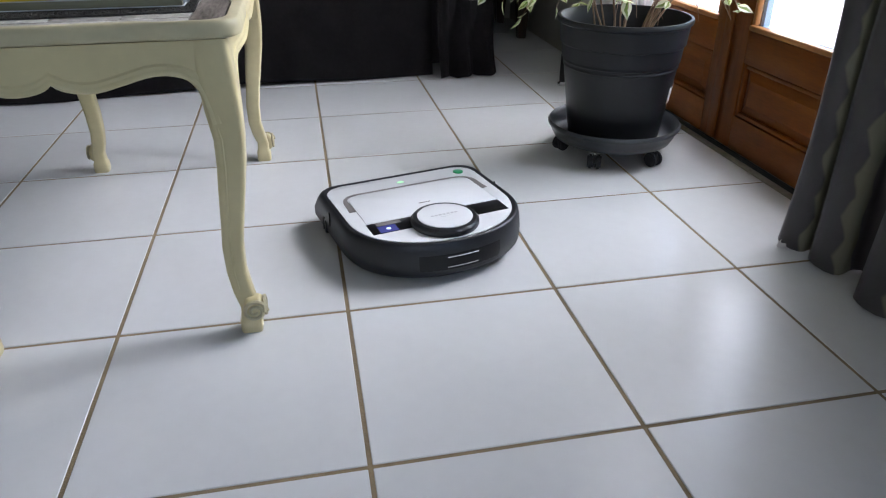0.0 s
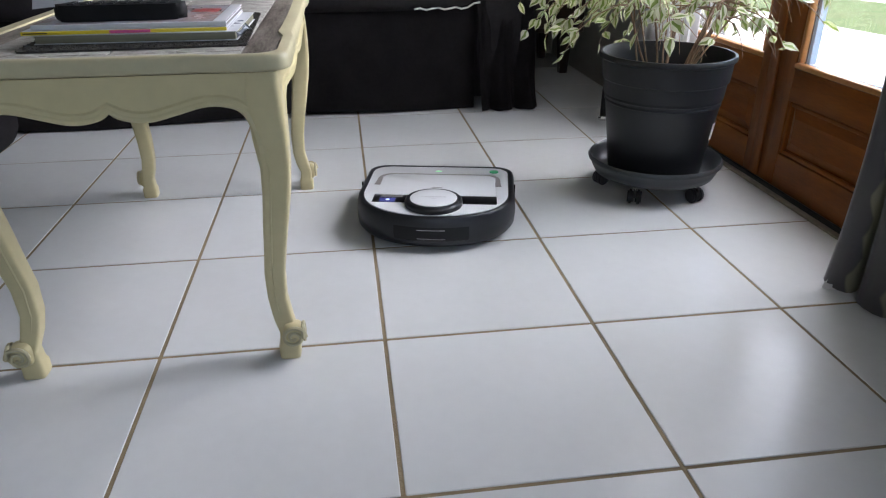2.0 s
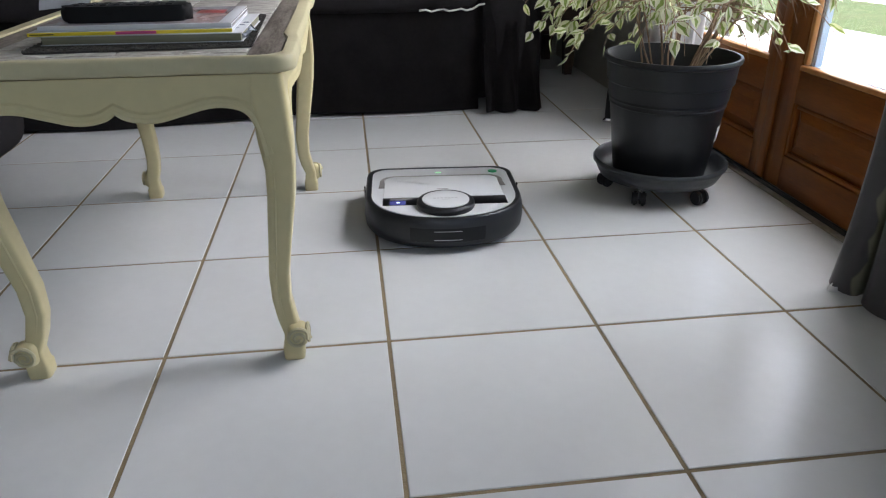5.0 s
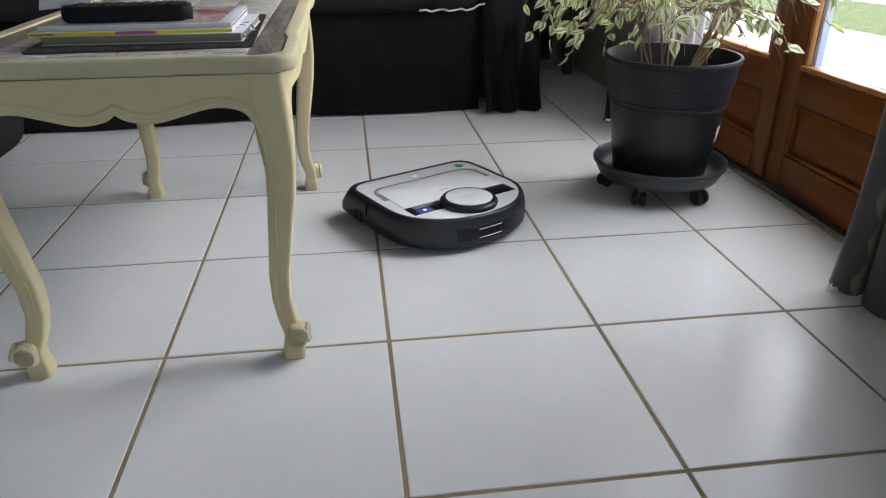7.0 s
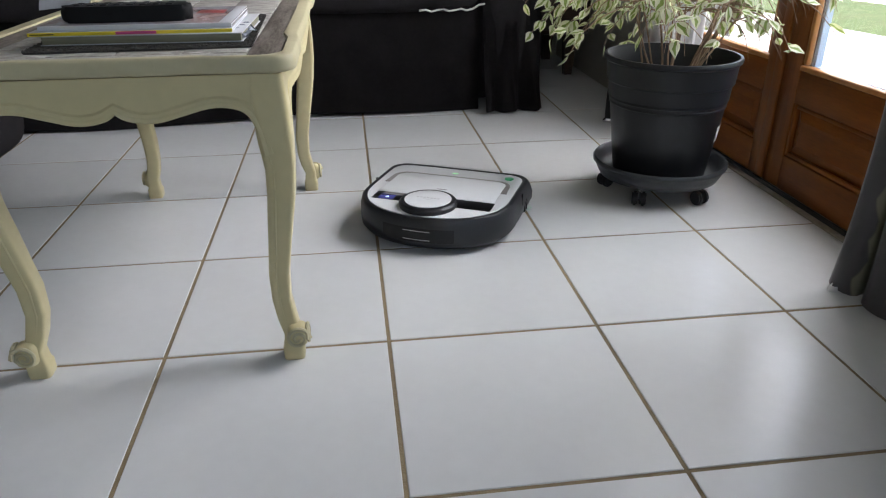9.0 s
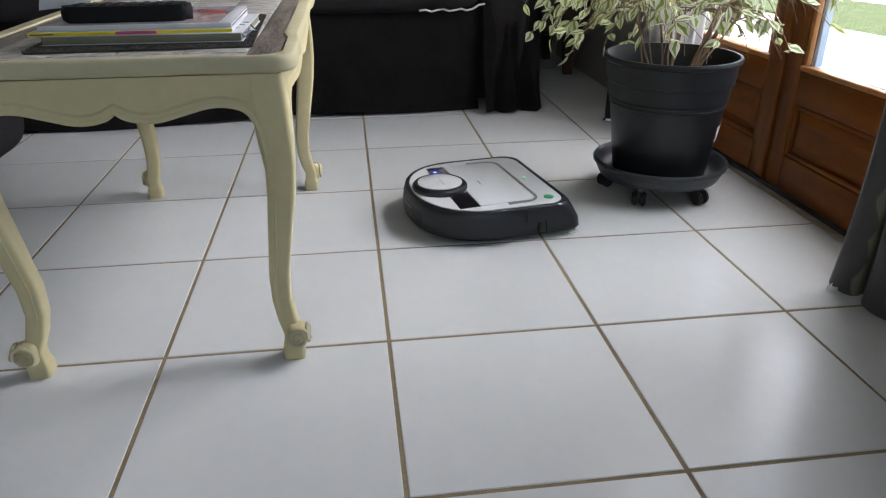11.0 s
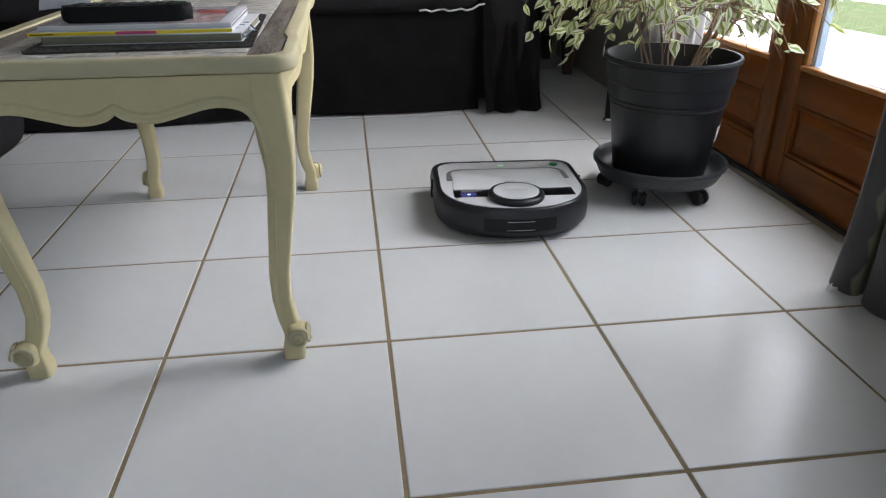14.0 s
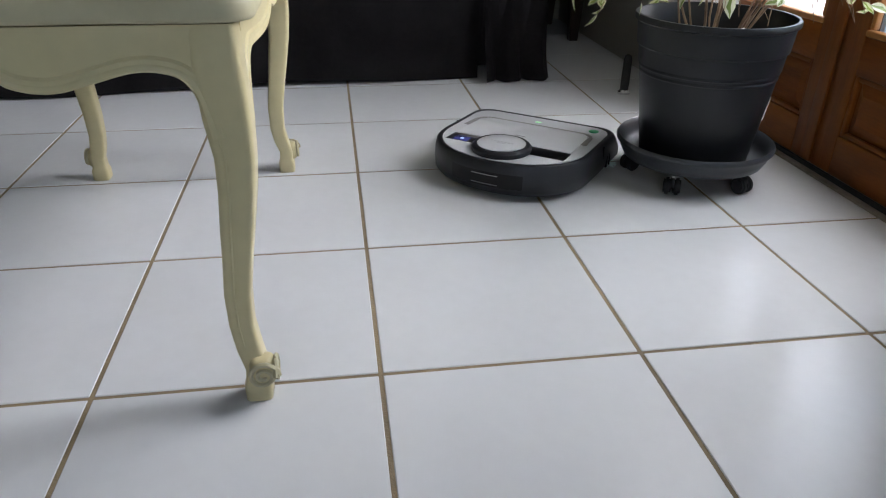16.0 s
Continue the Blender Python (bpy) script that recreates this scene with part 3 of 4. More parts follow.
film = thing("plastic_wrapper", "crumpled clear plastic wrapper beside the magazines", "wrapper", pose(-0.184, 0.10, TZ + 0.002))
rings = []
for i in range(9):
    rings.append([(0.020 * math.sin(i * 1.7) * 0.4 + 0.010 * math.cos(k * 1.05), -0.055 + i * 0.012, 0.007 + 0.005 * math.sin(k * 1.05 + i * 2.1) + 0.004 * math.sin(i * 2.9)) for k in range(6)])
part("film", loft(rings), M_CLEAR, film, smooth=False)

ps = thing("paper_sheet", "folded white sheet of paper propped behind the remote control", "paper", pose(-0.462, 0.205, zt + 0.0243, 0, 0, -8))
sheet = []
for i in range(9):
    u = i / 8
    sheet.append([(-0.035 + 0.075 * v, 0.035 * u + 0.004 * math.sin(3 * v), 0.0015 + 0.052 * u - 0.010 * v * u + 0.004 * math.sin(5 * u + 2 * v)) for v in (0, 0.25, 0.5, 0.75, 1.0)])
bm = loft(sheet, close=False)
bmesh.ops.solidify(bm, geom=bm.faces[:], thickness=0.0006)
part("sheet", bm, M_PAPER, ps, angle=80)

# ---------- sofa ----------
def cloth_face(w, h, waves, depth, seed, thick=0.02, puddle=0.0):
    """A hanging skirt of cloth: along x, facing -y, with soft folds."""
    rnd = random.Random(seed)
    ph = [rnd.uniform(0, 6.28) for _ in range(8)]
    bm = bmesh.new()
    nx, nz = max(24, int(w * 60)), 14
    g = []
    for j in range(nz + 1):
        z = h * j / nz
        row = []
        for i in range(nx + 1):
            u = i / nx
            k = (1 - j / nz)
            y = -depth * k * (0.5 + 0.5 * math.sin(u * waves * 6.28 + ph[0] + 0.8 * math.sin(3 * z * 6 + ph[1]))) - puddle * k * k
            y -= 0.006 * math.sin(u * waves * 2.3 * 6.28 + ph[2]) * math.sin(z * 14 + ph[3])
            row.append(bm.verts.new((u * w, y, z + 0.006 * (1 + math.sin(u * waves * 6.28 + ph[4])) * k)))
        g.append(row)
    for j in range(nz):
        for i in range(nx):
            bm.faces.new((g[j][i], g[j][i + 1], g[j + 1][i + 1], g[j + 1][i]))
    bmesh.ops.solidify(bm, geom=bm.faces[:], thickness=-thick)
    return bm


def cushion(lo, hi, r=0.05, puff=0.02, cuts=10):
    bm = box(lo, hi)
    bmesh.ops.subdivide_edges(bm, edges=bm.edges[:], cuts=cuts, use_grid_fill=True)
    c, s = (Vector(lo) + Vector(hi)) / 2, (Vector(hi) - Vector(lo)) / 2
    for v in bm.verts:
        p = v.co - c
        q = Vector((max(-s.x + r, min(s.x - r, p.x)), max(-s.y + r, min(s.y - r, p.y)), max(-s.z + r, min(s.z - r, p.z))))
        d = p - q
        if d.length > 1e-6:
            p = q + d.normalized() * r
        p.z += puff * (1 - (p.x / s.x) ** 2) * (1 - (p.y / s.y) ** 2) * (1 if p.z > 0 else -0.2)
        v.co = c + p + Vector((0, 0, 0.004 * noise.noise(v.co * 9)))
    return bm


sofa = thing("sofa", "charcoal fabric sofa with a loose floor-length cover", "sofa", pose(0.40, 1.450, 0, 0, 0, 4.0))
part("base", box((-2.35, 0.03, 0.03), (0.17, 0.86, 0.33), 0.02), M_SOFA, sofa)
s = part("skirt", cloth_face(2.36, 0.345, 2.2, 0.016, 3), M_SOFA, sofa)
s.location = (-2.35, 0.012, 0.002)
for i in range(3):
    part("seat_cushion", cushion((-2.34 + i * 0.785, -0.035, 0.335), (-2.34 + i * 0.785 + 0.78, 0.60, 0.47), 0.05, 0.03), M_SOFA, sofa)
part("piping", tube([(-0.20 + 0.02 * i, -0.020 - 0.006 * math.sin(i * 1.3), 0.343 + 0.004 * math.sin(i * 2.1) + (0.02 * max(0, i - 9) / 2)) for i in range(12)], 0.0032, 6), M_PIPING, sofa, "frayed white piping")
part("arm", cushion((0.02, -0.02, 0.05), (0.20, 0.86, 0.60), 0.06, 0.02), M_SOFA, sofa)
s = part("arm_skirt", cloth_face(0.205, 0.40, 2.3, 0.05, 8, puddle=0.045), M_SOFA, sofa)
s.location = (0.015, -0.005, 0.002)
s = part("arm_skirt", cloth_face(0.90, 0.40, 4.0, 0.03, 5), M_SOFA, sofa)
s.matrix_basis = pose(0.200, -0.02, 0.002, 0, 0, 90)
part("backrest", cushion((-2.35, 0.62, 0.30), (0.18, 0.88, 0.86), 0.09, 0.03), M_SOFA, sofa)

pouf = thing("armchair", "rounded charcoal fabric armchair standing beside the coffee table", "armchair", pose(-1.37, 0.80, 0))
part("body", cushion((-0.42, -0.36, 0.015), (0.42, 0.38, 0.40), 0.10, 0.02), M_SOFA, pouf)
part("backrest", cushion((-0.44, -0.36, 0.38), (-0.22, 0.38, 0.82), 0.09, 0.02), M_SOFA, pouf)
for sy in (-1, 1):
    part("arm", cushion((-0.22, sy * 0.30 - 0.08, 0.36), (0.40, sy * 0.30 + 0.08, 0.60), 0.07, 0.02), M_SOFA, pouf)

# ---------- dark cabinet in the far corner ----------
cab = thing("cabinet", "dark stained wooden cabinet on slim legs in the corner", "cabinet", pose(0.73, 2.17, 0))
part("body", box((-0.24, -0.20, 0.17), (0.24, 0.20, 1.25), 0.006), M_DARKWOOD, cab)
for s in (-1, 1):
    part("door", box((s * 0.11 - 0.103, -0.218, 0.19), (s * 0.11 + 0.103, -0.201, 1.22), 0.004), M_DARKWOOD, cab)
    for sy in (-1, 1):
        part("leg", loft([[(s * 0.165 + a * h, sy * 0.175 + b * h, z) for a, b in ((-1, -1), (1, -1), (1, 1), (-1, 1))] for h, z in ((0.016, 0), (0.026, 0.17))]), M_DARKWOOD, cab, smooth=False)
stop = thing("door_stop", "dark door stop with a small metal foot", "door stop", pose(0.812, 1.236, 0))
part("post", lathe([(0.012, 0.012), (0.013, 0.03), (0.012, 0.10), (0.009, 0.112), (0.003, 0.115)], 20), M_DARKGAP, stop)
part("foot", lathe([(0.019, 0.0), (0.019, 0.006), (0.013, 0.012)], 20), M_CHROME, stop, "chrome foot")

# ---------- plant caddy ----------
PX, PY = 0.709, 0.600
caddy = thing("plant_caddy", "round grey plastic plant caddy on five black castors", "plant caddy", pose(PX, PY, 0))
tray = [(0.0, 0.050), (0.118, 0.050), (0.138, 0.055), (0.146, 0.068), (0.150, 0.083), (0.157, 0.089), (0.1605, 0.084), (0.1595, 0.078), (0.153, 0.074),
        (0.150, 0.062), (0.142, 0.047), (0.120, 0.041), (0.0, 0.041)]
part("tray", lathe([(max(r, 0.0005), z) for r, z in tray], 64, caps=False), M_TRAY, caddy, angle=50)
for i in range(5):
    a = radians(157 + 72 * i)
    cx, cy = 0.124 * math.cos(a), 0.124 * math.sin(a)
    turn = radians(20 + 47 * i)
    cs = part("castor", lathe([(0.004, 0.028), (0.004, 0.041)], 10), M_CHROME, caddy)
    cs.location = (cx, cy, 0)
    for sgn in (-1, 1):
        m = Matrix.Translation((0, sgn * 0.0095, 0.0175)) @ Matrix.Rotation(radians(90), 4, "X")
        bm = bmesh.new()
        made = bmesh.ops.create_cone(bm, cap_ends=True, segments=20, radius1=0.0175, radius2=0.0175, depth=0.014, matrix=m)
        bmesh.ops.bevel(bm, geom=[e for e in bm.edges if len(e.link_faces) == 2 and any(len(f.verts) > 4 for f in e.link_faces)], offset=0.004, segments=2, affect="EDGES")
        part("wheel", bm, M_DARKGAP, cs, "black plastic wheel").rotation_euler = (0, 0, turn)
    bm = box((-0.011, -0.0035, 0.016), (0.011, 0.0035, 0.036), 0.003)
    part("fork", bm, M_DARKGAP, cs).rotation_euler = (0, 0, turn)

# ---------- potted fig ----------
plant = thing("potted_plant", "variegated weeping fig in an anthracite plastic pot on a caddy", "potted plant", pose(PX, PY, 0.051))
H = 0.285
prof = [(0.0005, 0.0), (0.104, 0.0), (0.110, 0.006)]
for z in (0.175, 0.186, 0.197):
    r = 0.110 + (z - 0.006) * 0.174
    prof += [(r, z - 0.0030), (r + 0.0022, z - 0.0018), (r + 0.0024, z + 0.0012), (r + 0.0006, z + 0.0032)]
prof += [(0.1460, 0.217), (0.1470, 0.221), (0.1555, 0.227), (0.1605, 0.270), (0.168, 0.274), (0.1695, 0.280), (0.167, H), (0.159, H), (0.156, 0.278), (0.150, 0.225), (0.146, 0.19), (0.0005, 0.188)]
prof = [(r if r < 0.11 else 0.110 + (r - 0.110) * 0.76, z) for r, z in prof]
part("pot", lathe(prof, 72, caps=False), M_POT, plant, angle=40)
bm = lathe([(0.0005, 0.2325), (0.06, 0.2345), (0.11, 0.2315), (0.139, 0.228)], 40, caps=False)
bmesh.ops.subdivide_edges(bm, edges=bm.edges[:], cuts=1)
for v in bm.verts:
    v.co.z += 0.006 * noise.noise(v.co * 60)
part("soil", bm, M_SOIL, plant)
st = part("sticker", loft([[((0.1262 + 0.0027 * s) * math.cos(radians(a)), (0.1262 + 0.0027 * s) * math.sin(radians(a)), 0.115 + 0.02 * s) for s in (-1, 1)] for a in range(-47, -25, 3)], close=False), M_LABEL, plant, "small white sticker")


def leaf_mesh(name):
    """A pointed leaf, green in the middle and cream at the edge, folded along its rib and curved."""
    bm = bmesh.new()
    prof = ((0.0, 0.0), (0.07, 0.12), (0.18, 0.23), (0.34, 0.31), (0.52, 0.30), (0.68, 0.22), (0.82, 0.12), (0.92, 0.05), (1.0, 0.0))
    rows = []
    for u, w in prof:
        zc = -0.16 * u * u
        row = []
        for s, k in ((-1, 1.0), (-1, 0.36 + 0.20 * math.sin(11 * u + 2)), (0, 0), (1, 0.32 + 0.18 * math.sin(9 * u + 0.5)), (1, 1.0)):
            row.append(bm.verts.new((s * w * k * 0.95, u, zc + 0.16 * w * k + 0.012 * math.sin(9 * u + s))))
        rows.append(row)
    for a, b in zip(rows, rows[1:]):
        for i in range(4):
            try:
                f = bm.faces.new((a[i], a[i + 1], b[i + 1], b[i]))
                f.material_index = 1 if i in (0, 3) else 0
                f.smooth = True
            except ValueError:
                pass
    bmesh.ops.remove_doubles(bm, verts=bm.verts[:], dist=0.002)
    me = bpy.data.meshes.new(name)
    bm.to_mesh(me)
    bm.free()
    me.materials.append(M_LEAFG)
    me.materials.append(M_LEAFC)
    return me


LEAF = leaf_mesh("leaf")
rnd = random.Random(21)
spots = []


def branch(p, d, length, r, depth):
    """A twig that climbs and then droops; collects places for leaves."""
    pts, rad = [p.copy()], [r]
    n = 9
    for i in range(n):
        d = (d + Vector((rnd.uniform(-0.12, 0.12), rnd.uniform(-0.12, 0.12), -0.055 * depth * (1 + i * 0.35) + rnd.uniform(-0.05, 0.05)))).normalized()
        p = p + d * (length / n)
        pts.append(p.copy())
        rad.append(r * (1 - 0.8 * (i + 1) / n))
        if depth >= 1 and i >= 2:
            for _ in range(2):
                spots.append((p.copy(), d.copy()))
    return pts, rad, d


twigs = bmesh.new()


def twig(q, qr):
    """Adds a twig's wood, down to where its last leaves hang."""
    n = next((i for i, p in enumerate(q) if p.z < 0.285), len(q))
    if n > 2:
        tube(q[:n], qr[:n], 4, bm=twigs)


for k in range(16):
    a = rnd.uniform(0, 6.28)
    base = Vector((0.055 * math.cos(a) * rnd.random() ** 0.5 - 0.005, 0.06 * math.sin(a) * rnd.random() ** 0.5, 0.225))
    lean = Vector((0.55 * math.cos(a) * rnd.uniform(0.3, 1), 0.45 * math.sin(a) * rnd.uniform(0.3, 1), 1)).normalized()
    pts, rad, _ = branch(base, lean, rnd.uniform(0.42, 0.62), rnd.uniform(0.0015, 0.0036), 0)
    part("stem", tube(pts, rad, 7), M_STEM, plant)
    for j in range(3, 10):
        for _ in range(2 if j < 7 else 3):
            az = rnd.uniform(0, 6.28)
            out = Vector((math.cos(az), math.sin(az), rnd.uniform(0.1, 0.7))).normalized()
            q, qr, qd = branch(pts[j], out, rnd.uniform(0.12, 0.30), 0.0021, 1.4)
            twig(q, qr)
        if 3 < j < 8 and k % 2:
            az = math.pi + rnd.uniform(-0.8, 0.9)
            q, qr, qd = branch(pts[j], Vector((math.cos(az), math.sin(az), rnd.uniform(0.15, 0.5))).normalized(), rnd.uniform(0.20, 0.30), 0.0021, 1.3)
            twig(q, qr)
# low boughs that hang over the rim on the room's side
for k in range(10):
    a = math.pi + rnd.uniform(-0.75, 0.75)
    start = Vector((0.05 * math.cos(a) + rnd.uniform(-0.03, 0.02), 0.05 * math.sin(a), rnd.uniform(0.36, 0.47)))
    q, qr, qd = branch(start, Vector((math.cos(a), math.sin(a), rnd.uniform(0.15, 0.45))).normalized(), rnd.uniform(0.17, 0.30), 0.0022, 1.25)
    twig(q, qr)
tagged(part("twig", twigs, M_STEM, plant), kind="stuff")
rnd.shuffle(spots)
near, rest = [], []
for p, d in spots:
    radius = math.hypot(p.x, p.y)
    if p.z < 0.25 or p.x > 0.20 or (p.z > 0.50 and rnd.random() < 0.78) or (radius < 0.13 and p.z < 0.50 and rnd.random() < 0.85) or (p.y < -0.09 and abs(p.x - 0.03) > 0.045 and abs(p.x) < 0.15 and p.z < 0.34) or rnd.random() < (0.62 if p.x > 0.0 else 0.48):
        continue
    droop = Vector((d.x * 0.6 + rnd.uniform(-0.7, 0.7), d.y * 0.6 + rnd.uniform(-0.7, 0.7), rnd.uniform(-1.1, 0.1))).normalized()
    side = droop.cross(Vector((rnd.uniform(-1, 1), rnd.uniform(-1, 1), 1))).normalized()
    up = side.cross(droop)
    L = rnd.uniform(0.021, 0.043)
    m = Matrix.Translation(p) @ Matrix((side, droop, up)).transposed().to_4x4() @ Matrix.Diagonal((L, L, L, 1))
    (near if p.z < 0.52 and len(near) < 300 else rest).append(m)
for m in near:
    ob = new("leaf", LEAF)
    ob.parent = plant
    ob.matrix_basis = m
verts, faces, slots = [], [], []
for m in rest:
    n0 = len(verts)
    verts += [m @ v.co for v in LEAF.vertices]
    for p in LEAF.polygons:
        faces.append([n0 + i for i in p.vertices])
        slots.append(p.material_index)
me = bpy.data.meshes.new("foliage")
me.from_pydata(verts, [], faces)
me.polygons.foreach_set("material_index", slots)
me.materials.append(M_LEAFG)
me.materials.append(M_LEAFC)
me.shade_smooth()
foliage = new("foliage", me)
foliage.parent = plant
tagged(foliage, kind="stuff")


# ---------- robot vacuum ----------
def d_outline(hw, back, front, r, n=44):
    """A D: flat at +y with rounded corners, round at -y."""
    pts = []
    for i in range(9):
        a = radians(90 - 90 * i / 8)
        pts.append((hw - r + r * math.cos(a), back - r + r * math.sin(a)))
    depth = -front - 0.005
    for i in range(n + 1):
        a = math.pi * i / n
        c, s = math.cos(a), math.sin(a)
        pts.append((hw * math.copysign(abs(c) ** 0.92, c), -0.005 - depth * abs(s) ** 0.92))
    for i in range(9):
        a = radians(180 - 90 * i / 8)
        pts.append((-hw + r + r * math.cos(a), back - r + r * math.sin(a)))
    return pts[::-1]


robot = thing("robot_vacuum", "white and anthracite D-shaped robot vacuum driving over the tiles", "robot vacuum")
BODY = ((0.150, 0.170, -0.136, 0.014, 0.0075), (0.165, 0.182, -0.150, 0.014, 0.0115), (0.1720, 0.1865, -0.1565, 0.016, 0.021), (0.1740, 0.1840, -0.1570, 0.022, 0.040),
        (0.1725, 0.1745, -0.1555, 0.034, 0.062), (0.1695, 0.1685, -0.1525, 0.040, 0.0740), (0.1665, 0.1645, -0.1500, 0.040, 0.0775), (0.1630, 0.1610, -0.1465, 0.038, 0.0778), (0.158, 0.156, -0.143, 0.037, 0.0755))
part("body", loft([[(x, y, z) for x, y in d_outline(hw, back, front, r)] for hw, back, front, r, z in BODY]), M_RSHELL, robot, "anthracite plastic body", angle=50)
part("cover", prism(d_outline(0.1575, 0.1550, -0.1425, 0.036), 0.0740, 0.0772, 0.0012, 2), M_RWHITE, robot, "glossy white cover")


def bent_strip(path, w, z0, z1):
    """A flat strip that follows a path on the cover."""
    rows = []
    pts = [Vector((x, y, 0)) for x, y in path]
    for i, p in enumerate(pts):
        d = (pts[min(i + 1, len(pts) - 1)] - pts[max(i - 1, 0)]).normalized()
        nrm = Vector((-d.y, d.x, 0)) * (w(i / (len(pts) - 1)) / 2)
        a, b = p + nrm, p - nrm
        rows.append([(a.x, a.y, z0), (b.x, b.y, z0), (b.x, b.y, z1), (a.x, a.y, z1)])
    return loft(rows)


handle = [(-0.135, 0.030), (-0.135, 0.050)] + [(-0.107 - 0.028 * math.cos(radians(a)), 0.075 + 0.028 * math.sin(radians(a))) for a in range(0, 91, 15)] + \
         [(0.107 + 0.028 * math.sin(radians(a)), 0.075 + 0.028 * math.cos(radians(a))) for a in range(0, 91, 15)] + [(0.135, 0.050), (0.135, 0.030)]
part("handle_groove", bent_strip(handle, lambda u: 0.0065 + 0.009 * abs(2 * u - 1) ** 4, 0.0772, 0.0779), M_RGREY, robot, "grey handle groove")
part("dust_lid", prism([(-0.131, -0.030), (0.131, -0.030), (0.1285, 0.074), (0.1245, 0.088), (0.116, 0.096), (0.104, 0.0988), (-0.104, 0.0988), (-0.116, 0.096), (-0.1245, 0.088), (-0.1285, 0.074)], 0.0768, 0.0786, 0.0010, 2), M_RWHITE, robot, "white dust bin lid")
part("recess", box((0.046, -0.077, 0.0760), (0.133, -0.0310, 0.0776), 0.001), M_RBLACK, robot, "gloss black recess")
part("recess", box((-0.133, -0.075, 0.0760), (-0.046, -0.0310, 0.0776), 0.001), M_RBLACK, robot, "gloss black recess")
part("label_bar", box((-0.116, -0.046, 0.0774), (-0.070, -0.0335, 0.0779)), M_RGREY, robot, "grey printed bar")
disp = part("display", box((-0.118, -0.073, 0.0774), (-0.084, -0.048, 0.0781), 0.0004), M_SCREEN, robot, "lit blue display")
part("icon", lathe([(0.0042, 0.0780), (0.0042, 0.0784)], 16, (-0.100, -0.061)), M_ICON, disp)
tur = part("turret", lathe([(0.060, 0.0765), (0.0615, 0.080), (0.061, 0.086), (0.057, 0.0905), (0.0525, 0.0915), (0.050, 0.0905)], 56, (0, -0.080)), M_RSHELL, robot, "anthracite laser turret")
part("cap", lathe([(0.0495, 0.0895), (0.0495, 0.0918), (0.047, 0.0925), (0.02, 0.0927), (0.0005, 0.0927)], 56, (0, -0.080)), M_RWHITE, tur, "white turret cap")
for i in range(7):
    part("logo_bar", box((-0.026 + i * 0.0076, -0.0795, 0.0926), (-0.0205 + i * 0.0076, -0.0745, 0.0928)), M_LOGO, tur, "grey bar")
part("logo_arc", tube([(0.012 * math.sin(a / 10), -0.077 - 0.0095 * math.cos(a / 10), 0.0928) for a in range(-9, 10, 2)], 0.0003, 4), M_LOGO, tur)
part("print_bar", box((-0.012, 0.012, 0.0789), (0.012, 0.0145, 0.0792)), M_RGREY, robot, "grey printed bar")
part("start_button", lathe([(0.0105, 0.077), (0.0105, 0.0788), (0.009, 0.0794), (0.0005, 0.0795)], 24, (0.1255, 0.127)), M_RGREEN, robot, "green start button")
part("led", prism([(-0.004 + 0.0080 * math.cos(a * 0.4488), 0.126 + 0.0055 * math.sin(a * 0.4488)) for a in range(14)], 0.0766, 0.0776), M_LED, robot, "green status light")
# charging contacts in a dark window of the round side
def side_arc(half, z, hw, front):
    """Points along the round side between +-half in x at one height."""
    ring = [(x, y) for x, y in d_outline(hw, 0.1645, front, 0.038, 88) if y < -0.02 and abs(x) <= half]
    return [(x, y, z) for x, y in sorted(ring)]


rows = list(zip(side_arc(0.078, 0.026, 0.1723, -0.1566), side_arc(0.078, 0.040, 0.1745, -0.1574), side_arc(0.078, 0.056, 0.1736, -0.1564), side_arc(0.078, 0.040, 0.166, -0.150)))
bm = loft(rows)
part("sensor_window", bm, M_RBLACK, robot, "gloss black sensor window")
for z, hw, fr in ((0.031, 0.1732, -0.1570), (0.050, 0.1741, -0.1570)):
    part("contact", tube(side_arc(0.030, z, hw, fr), 0.0009, 6), M_CONTACT, robot, "chrome charging contact")
for i in range(3):
    a = radians(-42 + 2.6 * i)
    part("vent", box((-0.0016, -0.003, -0.004), (0.0016, 0.003, 0.004), 0.001), M_RBLACK, robot).matrix_basis = pose(0.1735 * math.cos(a), -0.005 + 0.151 * math.sin(a), 0.054, 0, 0, math.degrees(a) + 90)
    part("vent", box((-0.0016, -0.003, -0.004), (0.0016, 0.003, 0.004), 0.001), M_RBLACK, robot).matrix_basis = pose(-0.1735 * math.cos(a), -0.005 + 0.151 * math.sin(a), 0.054, 0, 0, 90 - math.degrees(a))
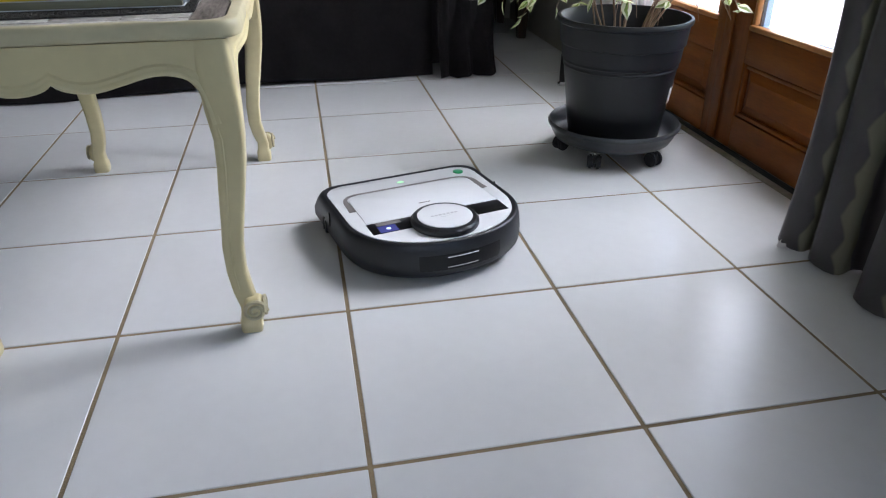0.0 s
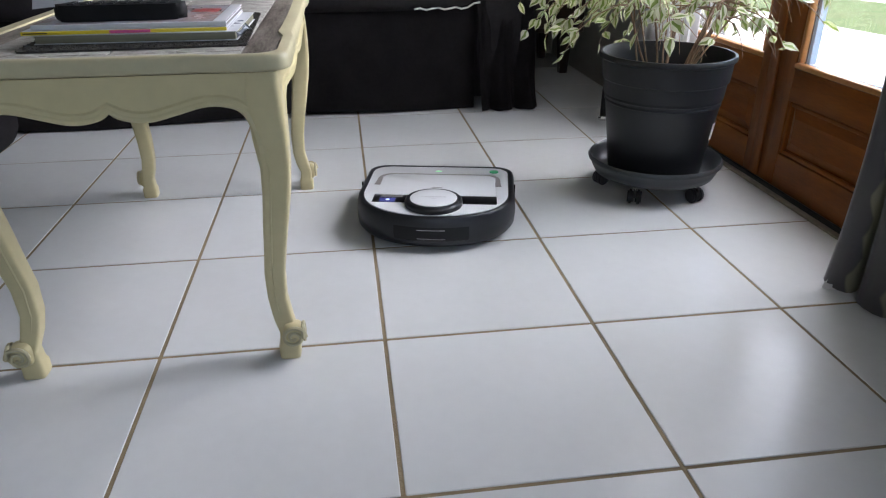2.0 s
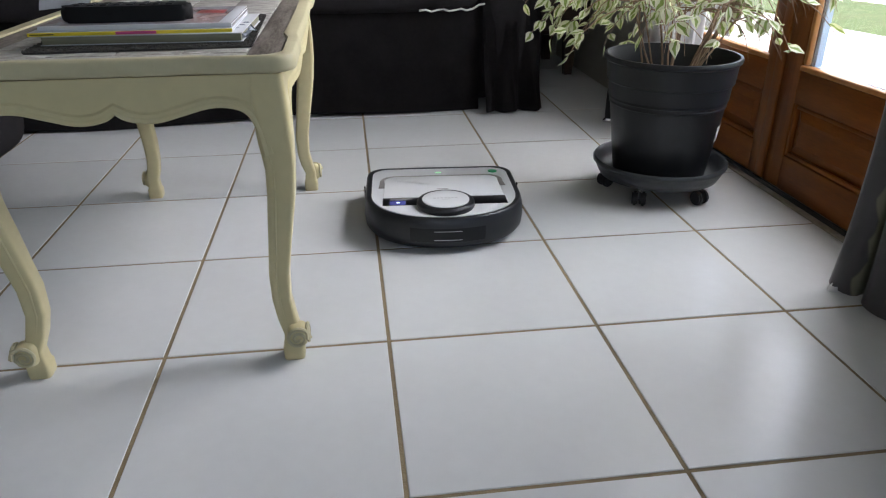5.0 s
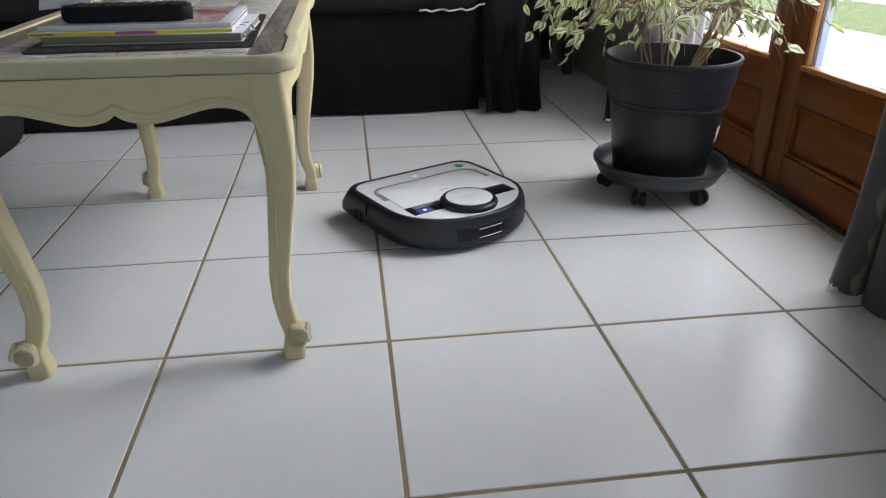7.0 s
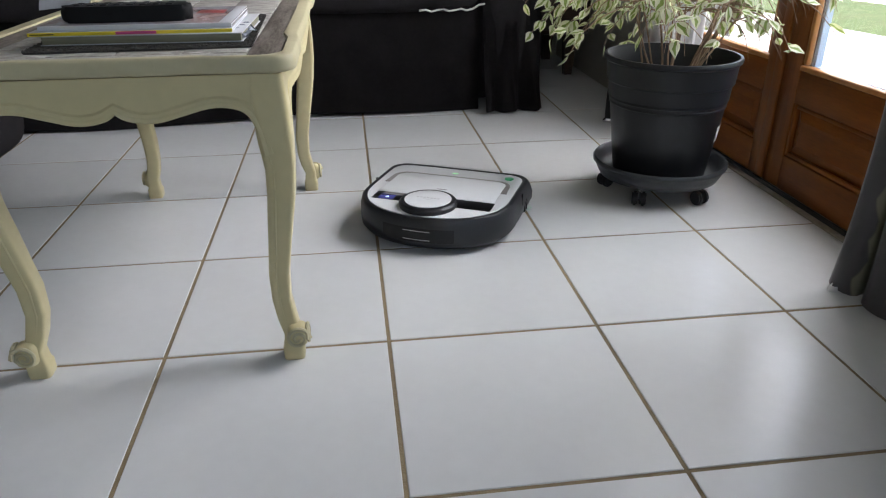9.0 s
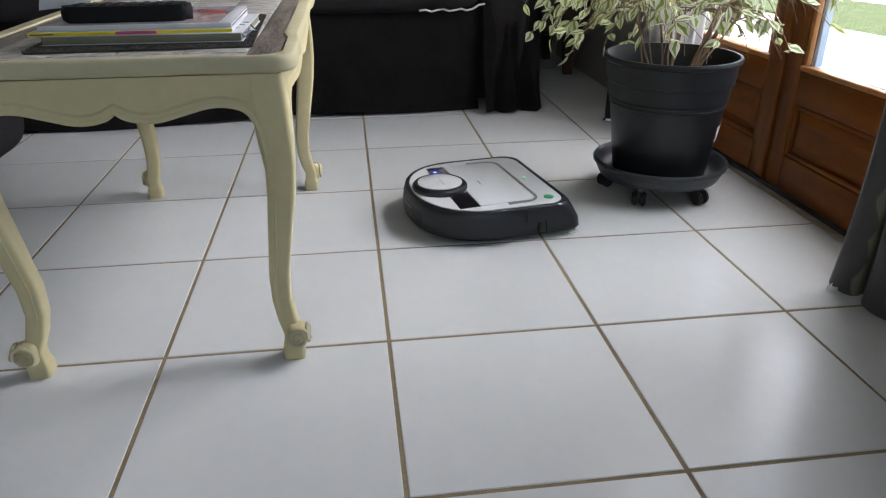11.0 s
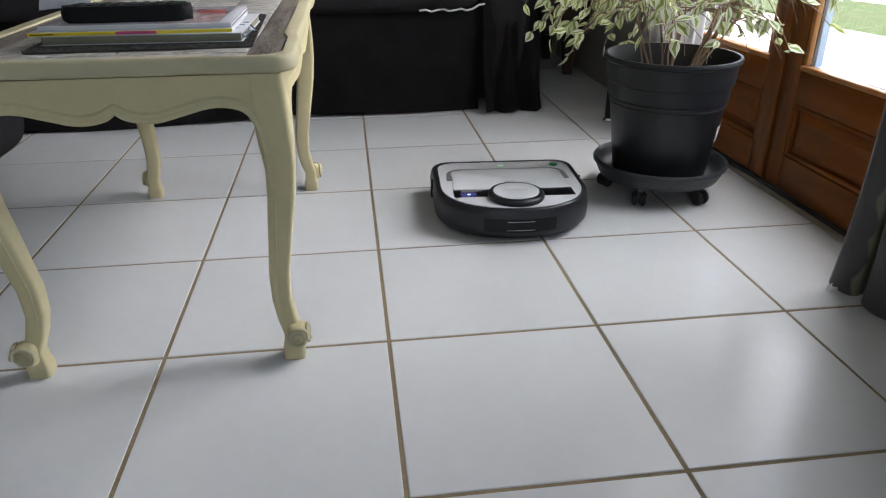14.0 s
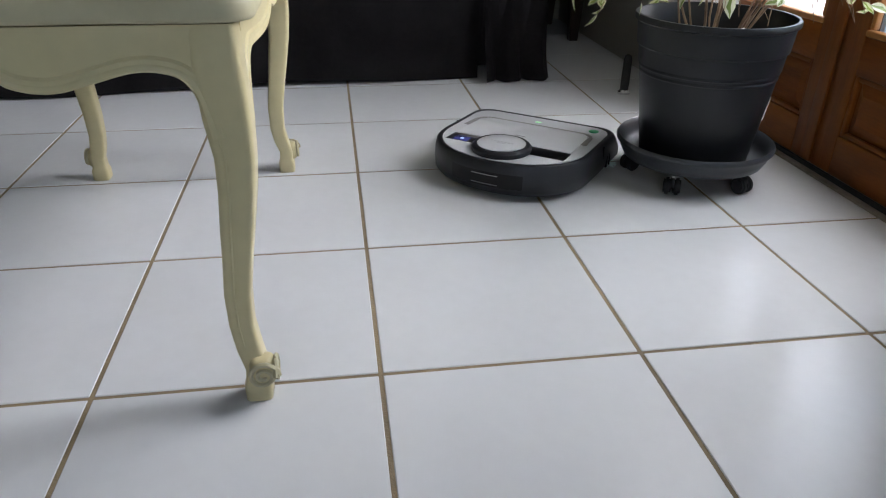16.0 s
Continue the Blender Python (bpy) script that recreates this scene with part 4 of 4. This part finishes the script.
for s in (-1, 1):
    part("bumper_seam", box((s * 0.1735 - 0.0022, 0.0545, 0.046), (s * 0.1735 + 0.0008, 0.0575, 0.0735)), M_RBLACK, robot)
    part("side_slot", box((s * 0.172 - 0.004, 0.082, 0.018), (s * 0.172 + 0.0030, 0.091, 0.044), 0.002), M_RBLACK, robot)
    part("side_slot", tube([(s * 0.1735, y, z) for y, z in ((0.094, 0.046), (0.099, 0.046), (0.1025, 0.040), (0.104, 0.018))], 0.0017, 6), M_RBLACK, robot)
    bm = bmesh.new()
    bmesh.ops.create_cone(bm, cap_ends=True, segments=24, radius1=0.030, radius2=0.030, depth=0.018, matrix=Matrix.Translation((s * 0.118, 0.0, 0.030)) @ Matrix.Rotation(radians(90), 4, "Y"))
    part("wheel", bm, M_DARKGAP, robot, "black rubber drive wheel")
    bm = bmesh.new()
    bmesh.ops.create_uvsphere(bm, u_segments=14, v_segments=8, radius=0.007, matrix=Matrix.Translation((s * 0.075, -0.095, 0.007)))
    part("skid", bm, M_DARKGAP, robot)
hub = part("side_brush", lathe([(0.010, 0.004), (0.012, 0.008), (0.010, 0.012)], 14, (0.135, 0.150)), M_RGREEN, robot, "green side brush")
for k in range(30):
    a = 2 * math.pi * k / 30 + 0.1 * math.sin(k * 5)
    part("bristle", tube([(0.135 + r * math.cos(a), 0.150 + r * math.sin(a), z) for r, z in ((0.008, 0.007), (0.024, 0.004), (0.042 + 0.004 * math.sin(k * 3), 0.0022))], 0.0011, 4), M_BRISTLE, hub)

# ---------- floor tiles ----------
XS = [-0.7011 - 0.35 * k for k in range(8, 0, -1)] + [-0.7011, -0.3525, 0.0015, 0.3547, 0.6974, 1.0474]
YS = [-0.3484 - 0.35 * k for k in range(10, 0, -1)] + [-0.3484, -0.0001, 0.3488, 0.7006, 1.0491] + [1.0491 + 0.35 * k for k in range(1, 6)]
J = 0.003


def tile_mesh(w, d):
    bm = box((-w / 2, -d / 2, -0.006), (w / 2, d / 2, 0.0), 0.0010, 1)
    me = bpy.data.meshes.new("tile")
    bm.to_mesh(me)
    bm.free()
    me.materials.append(M_TILE)
    return me


tiles = {}
for x0, x1 in zip(XS, XS[1:]):
    x1 = min(x1, X_IN + J)
    for y0, y1 in zip(YS, YS[1:]):
        y1 = min(y1, Y_FAR + J)
        if y1 - y0 < 0.02:
            continue
        key = (round(x1 - x0 - 2 * J, 3), round(y1 - y0 - 2 * J, 3))
        if key not in tiles:
            tiles[key] = tile_mesh(*key)
        ob = new("tile", tiles[key])
        ob.parent = floor
        ob.location = ((x0 + x1) / 2, (y0 + y1) / 2, 0.0002 * rnd.uniform(-1, 1) - 0.0002)
        ob.rotation_euler = (rnd.uniform(-1, 1) * 0.0006, rnd.uniform(-1, 1) * 0.0006, 0)


# ---------- what moves ----------
def motions():
    rows = ((0, 0.172, 0.205, 13.5), (0.5, 0.158, 0.290, 3.1), (1, 0.156, 0.377, -3.2), (1.5, 0.154, 0.447, -4.0), (2, 0.149, 0.456, -11.9), (2.5, 0.147, 0.456, -24.7),
            (3, 0.143, 0.457, -37.5), (3.5, 0.140, 0.457, -48.3), (4, 0.145, 0.458, -34.1), (5.2, 0.156, 0.457, 3.0), (6.5, 0.166, 0.456, 43.4), (7, 0.163, 0.456, 27.5), (7.5, 0.158, 0.456, 12.2),
            (8, 0.148, 0.456, -2.6), (8.5, 0.148, 0.455, -2.4), (9, 0.147, 0.455, -25.8), (10, 0.150, 0.458, -66.0), (10.6, 0.190, 0.478, -79.0), (11.5, 0.284, 0.516, -81.0), (12, 0.327, 0.528, -84.0),
            (12.5, 0.321, 0.514, -62.0), (13, 0.308, 0.492, -44.9), (13.5, 0.305, 0.484, -27.5), (14, 0.311, 0.484, -3.5), (14.5, 0.309, 0.529, -5.5), (15, 0.311, 0.569, -18.4),
            (15.5, 0.320, 0.608, -30.1), (16, 0.341, 0.653, -37.9))
    walk(robot, [(t, pose(x - 0.001, y + 0.006, 0, 0, 0, a)) for t, x, y, a in rows])


motions()
